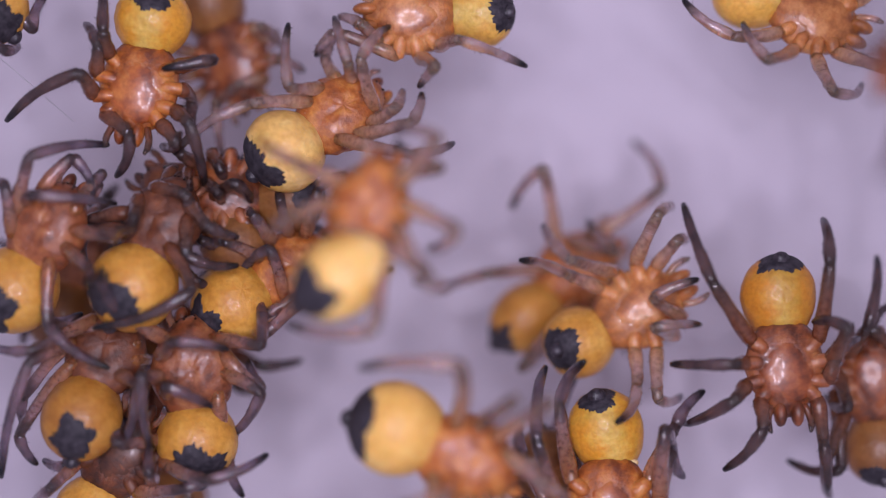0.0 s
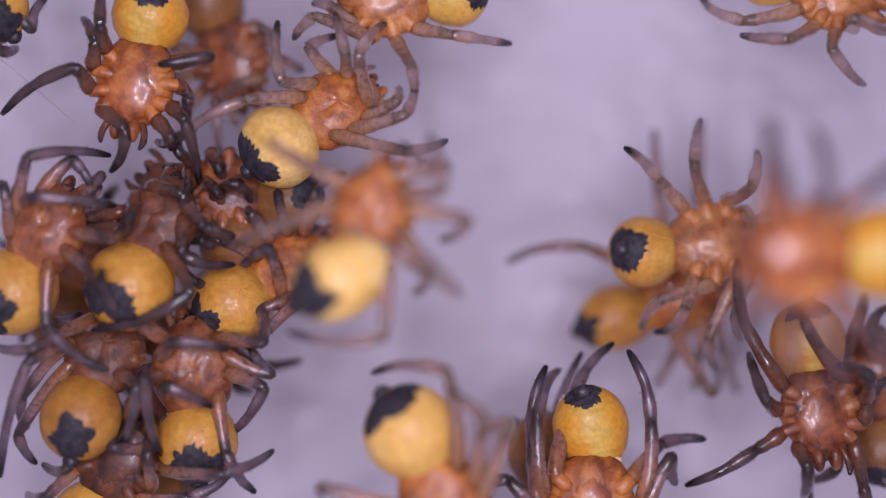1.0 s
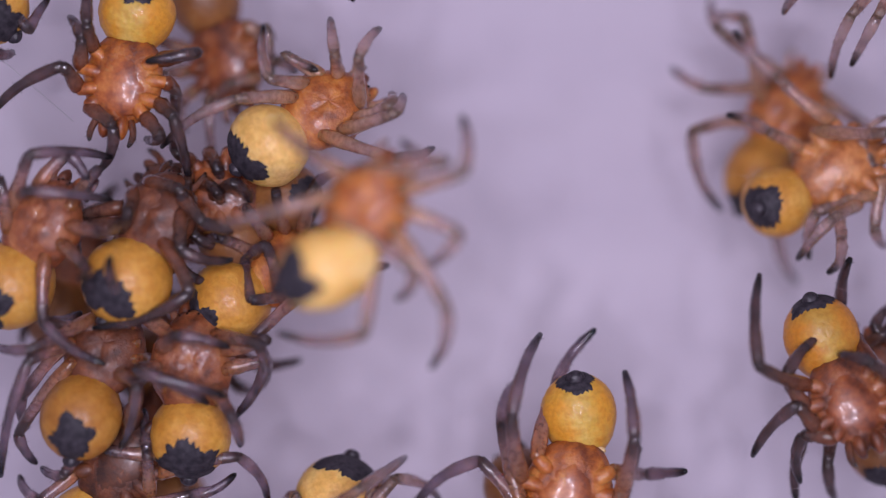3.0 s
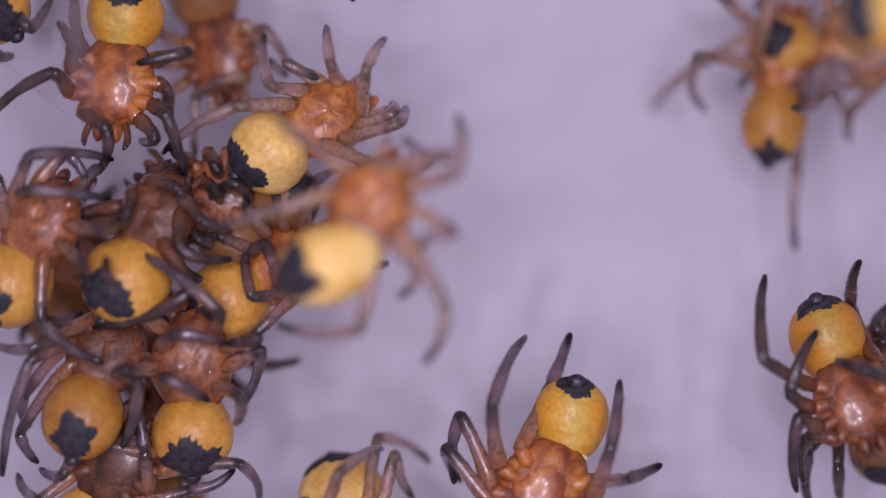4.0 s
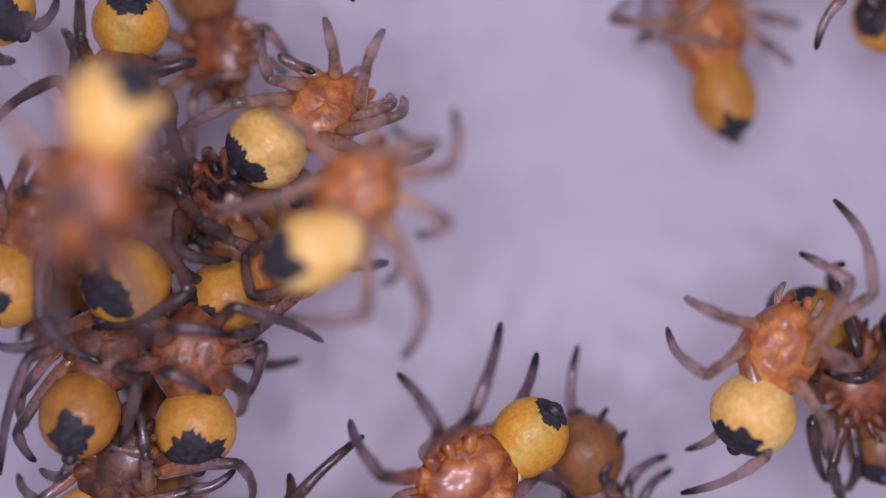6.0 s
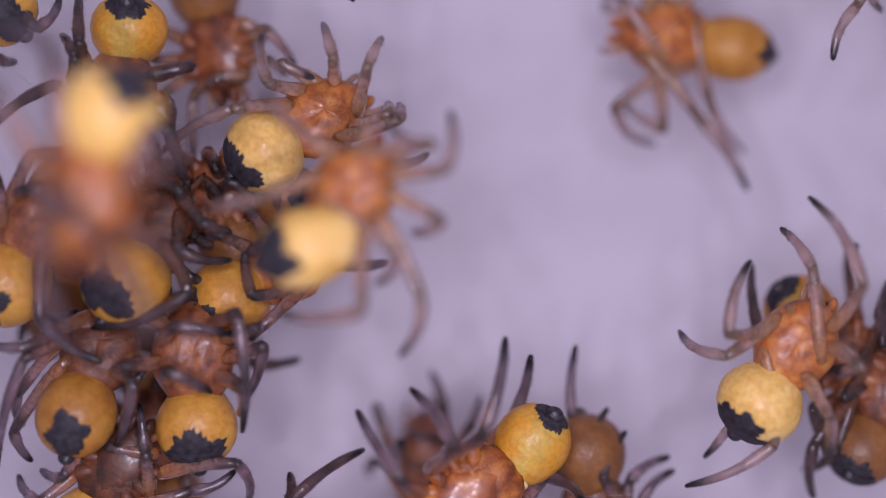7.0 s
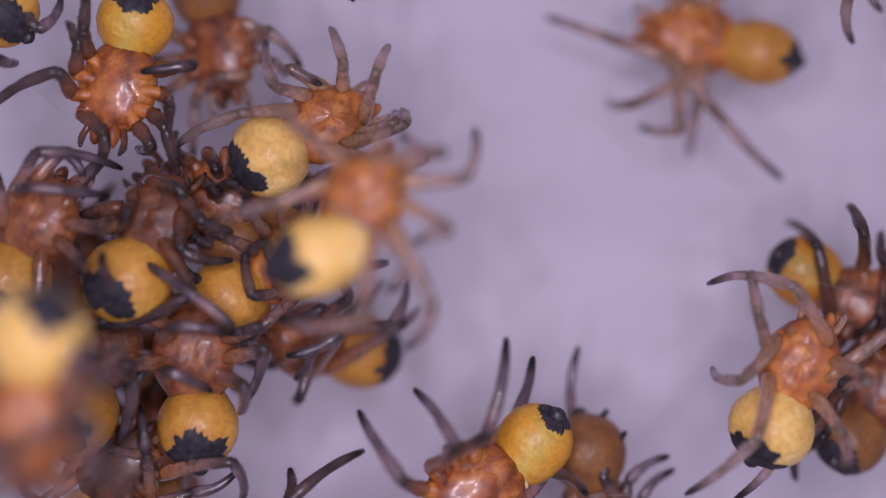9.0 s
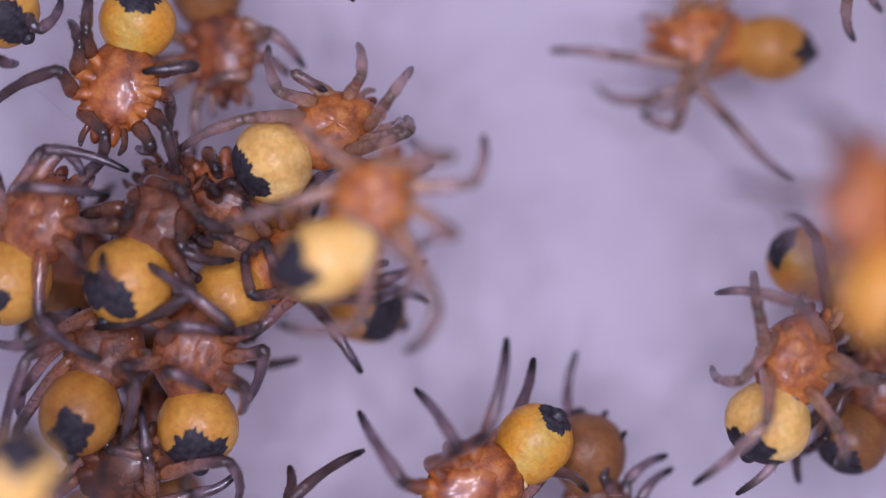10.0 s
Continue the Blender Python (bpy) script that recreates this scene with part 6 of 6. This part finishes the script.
    step(spider_y, 1, [(0, 6.77, 3.41, 7.92, 6.96, 3.32, 8.45)])
    step(spider_y, 2, [(0, 6.33, 3.26, 7.91, 6.25, 3.01, 8.46)])
    step(spider_y, 3, [(4, 3.27, 1.8, 7.62, 3.22, 1.37, 7.35)])
    step(spider_y, 4, [(0, 6.76, 4.98, 7.77, 7.12, 5.48, 8.21)])
    step(spider_y, 5, [(0, 6.32, 5.02, 7.78, 6.35, 5.43, 8.22)])
    step(spider_y, 6, [(0, 5.96, 4.94, 7.72, 5.86, 5.16, 8.19)])
    step(spider_y, 7, [(0, 5.51, 4.69, 7.7, 5.04, 4.83, 8.16)])
    crawl(spider_z, [(0, -2.27, -5.25, 3.9, 50, 0, 180), (4.9, -2.27, -5.12, 3.9, 50, 0, 180), (5.4, -2.27, -4.16, 3.9, 50, 0, 180), (10, -2.26, -4.16, 3.9, 50, 0, 180)])
    step(spider_z, 0, [(0, -0.82, -4.59, 4.38, -0.42, -4.33, 4.88)])
    step(spider_z, 1, [(0, -0.93, -4.95, 4.35, -0.62, -4.93, 4.85)])
    step(spider_z, 2, [(0, -1.2, -5.31, 4.27, -1.03, -5.54, 4.77)])
    step(spider_z, 3, [(0, -1.57, -5.57, 4.39, -1.61, -6.02, 4.89)])
    step(spider_z, 4, [(5.5, -1.77, -2.9, 4.37, -0.91, -2.07, 4.24), (7, -1.75, -2.82, 4.32, -0.91, -2.3, 3.71), (10, -1.75, -2.81, 4.32, -0.91, -2.31, 3.71)])
    step(spider_z, 5, [(5.5, -1.72, -2.93, 4.21, -1.74, -2.56, 3.92), (10, -1.74, -2.85, 4.07, -1.75, -2.48, 3.8)])
    step(spider_z, 6, [(0, -2.56, -4.26, 4.36, -2.85, -4.23, 4.86)])
    step(spider_z, 7, [(0, -2.74, -4.66, 4.38, -3.22, -4.83, 4.88)])
    crawl(spider_under_a, [(0, -3.68, -1.38, 2.3, 20, 0, 180), (10, -3.71, -1.36, 2.3, 20, 0, 180)])
    step(spider_under_a, 0, [(0, -2.16, -1.43, 2.76, -1.73, -1.36, 2.46)])
    step(spider_under_a, 1, [(0, -2.47, -1.7, 2.65, -2.32, -1.74, 2.35)])
    step(spider_under_a, 2, [(0, -2.8, -1.85, 2.79, -2.79, -1.93, 2.49)])
    step(spider_under_a, 3, [(0, -3.43, -1.58, 2.52, -3.27, -1.88, 2.25)])
    step(spider_under_a, 4, [(0, -2.57, -0.38, 2.81, -2.23, -0.17, 2.51)])
    step(spider_under_a, 5, [(0, -2.92, -0.35, 2.69, -2.78, -0.21, 2.39)])
    step(spider_under_a, 6, [(0, -3.39, -0.49, 2.8, -3.56, -0.47, 2.5)])
    step(spider_under_a, 7, [(0, -3.75, -0.75, 2.79, -3.92, -0.73, 2.49)])
    crawl(spider_under_b, [(0, -3.37, -3.05, 2.3, 100, 0, 180), (10, -3.4, -3.03, 2.3, 100, 0, 180)])
    step(spider_under_b, 0, [(0, -3.05, -1.6, 2.65, -3.04, -1.22, 2.35)])
    step(spider_under_b, 1, [(0, -2.86, -1.83, 2.8, -2.82, -1.58, 2.5)])
    step(spider_under_b, 2, [(0, -2.75, -2.27, 2.83, -2.67, -2.3, 2.53)])
    step(spider_under_b, 3, [(0, -3.13, -3.23, 2.52, -2.96, -3.55, 2.25)])
    step(spider_under_b, 4, [(0, -4.17, -1.77, 2.82, -4.32, -1.38, 2.52)])
    step(spider_under_b, 5, [(0, -4.26, -2.11, 2.75, -4.37, -1.93, 2.45)])
    step(spider_under_b, 6, [(0, -4.2, -2.6, 2.75, -4.25, -2.76, 2.45)])
    step(spider_under_b, 7, [(0, -4.01, -3.01, 2.65, -4.06, -3.17, 2.35)])
    crawl(spider_under_c, [(0, -4.62, -0.80, 2.5, 78, 0, 0), (10, -4.66, -0.78, 2.5, 78, 0, 0)])
    step(spider_under_c, 0, [(0, -4.95, 0.35, 3.0, -5.15, 0.75, 2.6)])
    step(spider_under_c, 1, [(0, -5.05, 0.0, 3.05, -5.35, 0.1, 2.7)])
    step(spider_under_c, 2, [(0, -5.05, -0.35, 3.05, -5.3, -0.55, 2.7)])
    step(spider_under_c, 3, [(0, -4.95, -0.75, 3.0, -5.1, -1.15, 2.6)])
    step(spider_under_c, 4, [(0, -4.1, 0.35, 3.0, -3.95, 0.75, 2.6)])
    step(spider_under_c, 5, [(0, -4.0, 0.0, 3.05, -3.7, 0.05, 2.7)])
    step(spider_under_c, 6, [(0, -4.0, -0.35, 3.05, -3.75, -0.6, 2.7)])
    step(spider_under_c, 7, [(0, -4.1, -0.8, 3.0, -3.9, -1.2, 2.6)])
    crawl(spider_v, [(0, -0.16, -6.6, 3, 80, 0, -5), (6.2, -0.16, -6.4, 3, 80, 0, -5), (6.8, -0.24, -3.75, 1.7, 84, 0, -5), (7, -0.23, -3.54, 1.7, 90, 0, -5), (7.3, -0.19, -2.89, 1.7, 94, 0, -5), (7.5, -0.26, -2.55, 1.7, 98, 0, -5), (7.65, -0.32, -2.39, 1.7, 108, 0, -5), (7.8, -0.4, -2.2, 1.7, 118, 0, -5), (8, -0.48, -2.05, 1.8, 124, 10, -5), (8.3, -0.66, -1.89, 2, 124, 15, -5), (8.5, -0.76, -1.77, 2.2, 160, 25, -5), (9, -0.99, -1.27, 2.5, 165, 35, -5), (9.3, -0.85, -0.82, 2.5, 162, 25, -5), (9.5, -0.82, -0.63, 2.5, 160, 18, -5), (10, -0.97, -0.68, 2.5, 140, 8, -5)])
    step(spider_v, 1, [(7.5, -0.46, -1.27, 1.82, -0.69, -1.46, 1.18), (8, -0.99, -0.82, 2.54, -1.57, -0.69, 2.21), (9.5, 0.1, -0.19, 3.52, 0.7, -0.46, 3.28), (10, 0.3, -0.32, 3.42, 0.91, -0.79, 3.15)])
    step(spider_v, 2, [(7.2, -0.1, -2.43, 2.29, -0.66, -2.25, 2.02), (7.5, -0.67, -1.27, 1.82, -1.18, -1.87, 1.55), (8, -1.67, -1.16, 2.66, -1.98, -1.52, 2.31), (8.5, -1.58, -1.1, 3.67, -1.79, -1.39, 3.19), (9.5, -1.52, -0.74, 4.39, -1.82, -1.02, 3.95), (10, -1.18, -0.95, 3.97, -0.94, -1.42, 3.63)])
    step(spider_v, 3, [(7.2, -0.45, -2.5, 2.29, -0.68, -2.4, 1.35), (7.5, 0.33, -1.56, 1.82, -0.21, -0.91, 1.19), (8, -0.17, -1.26, 2.02, 0.34, -0.84, 1.2), (8.5, -0.16, -1.08, 2.72, 0.04, -1.03, 1.78), (10, -0.42, -0.52, 3.42, -0.58, -0.41, 2.48)])
    step(spider_v, 6, [(7.5, -0.6, -1.84, 1.82, -1.04, -2.02, 1.51)])
    step(spider_v, 0, [(8, -1.1, -0.9, 2.6, -1.3, -1.2, 2.3), (9.5, -1.6, -0.6, 3.4, -1.8, -0.8, 3.1)])
    step(spider_v, 4, [(8, -1.2, -0.6, 2.6, -1.5, -0.4, 2.3), (9.5, -1.4, 0.0, 3.4, -1.7, 0.1, 3.1)])
    step(spider_v, 5, [(8, -0.7, -0.7, 2.6, -0.8, -0.3, 2.3), (9.5, -1.1, 0.0, 3.3, -1.2, 0.3, 3.0)])
    step(spider_v, 7, [(8, -0.1, -1.3, 2.5, 0.2, -1.0, 2.2), (9.5, -0.4, -0.2, 3.3, -0.2, 0.1, 3.0)])
    crawl(spider_knees, [(0, -2.4, 0.07, 3.55, 142, 0, 0), (10, -2.43, 0.08, 3.55, 142, 0, 0)])
    step(spider_knees, 0, [(0, -3.39, 0.53, 4.3, -3.65, 0.28, 3.75)])
    step(spider_knees, 1, [(0, -3.47, 0.27, 4.3, -3.72, 0.07, 3.75)])
    step(spider_knees, 2, [(0, -3.3, -0.01, 4.3, -3.6, -0.11, 3.75)])
    step(spider_knees, 3, [(0, -2.9, -0.07, 4.3, -3.11, -0.26, 3.75)])
    step(spider_knees, 4, [(0, -3.07, 0.72, 4.3, -3.35, 0.41, 3.75)])
    step(spider_knees, 5, [(0, -2.85, 0.78, 4.3, -2.92, 0.54, 3.75)])
    step(spider_knees, 6, [(0, -2.59, 0.78, 4.3, -2.55, 0.54, 3.75)])
    step(spider_knees, 7, [(0, -2.25, 0.82, 4.3, -2.2, 0.54, 3.75)])


motions()
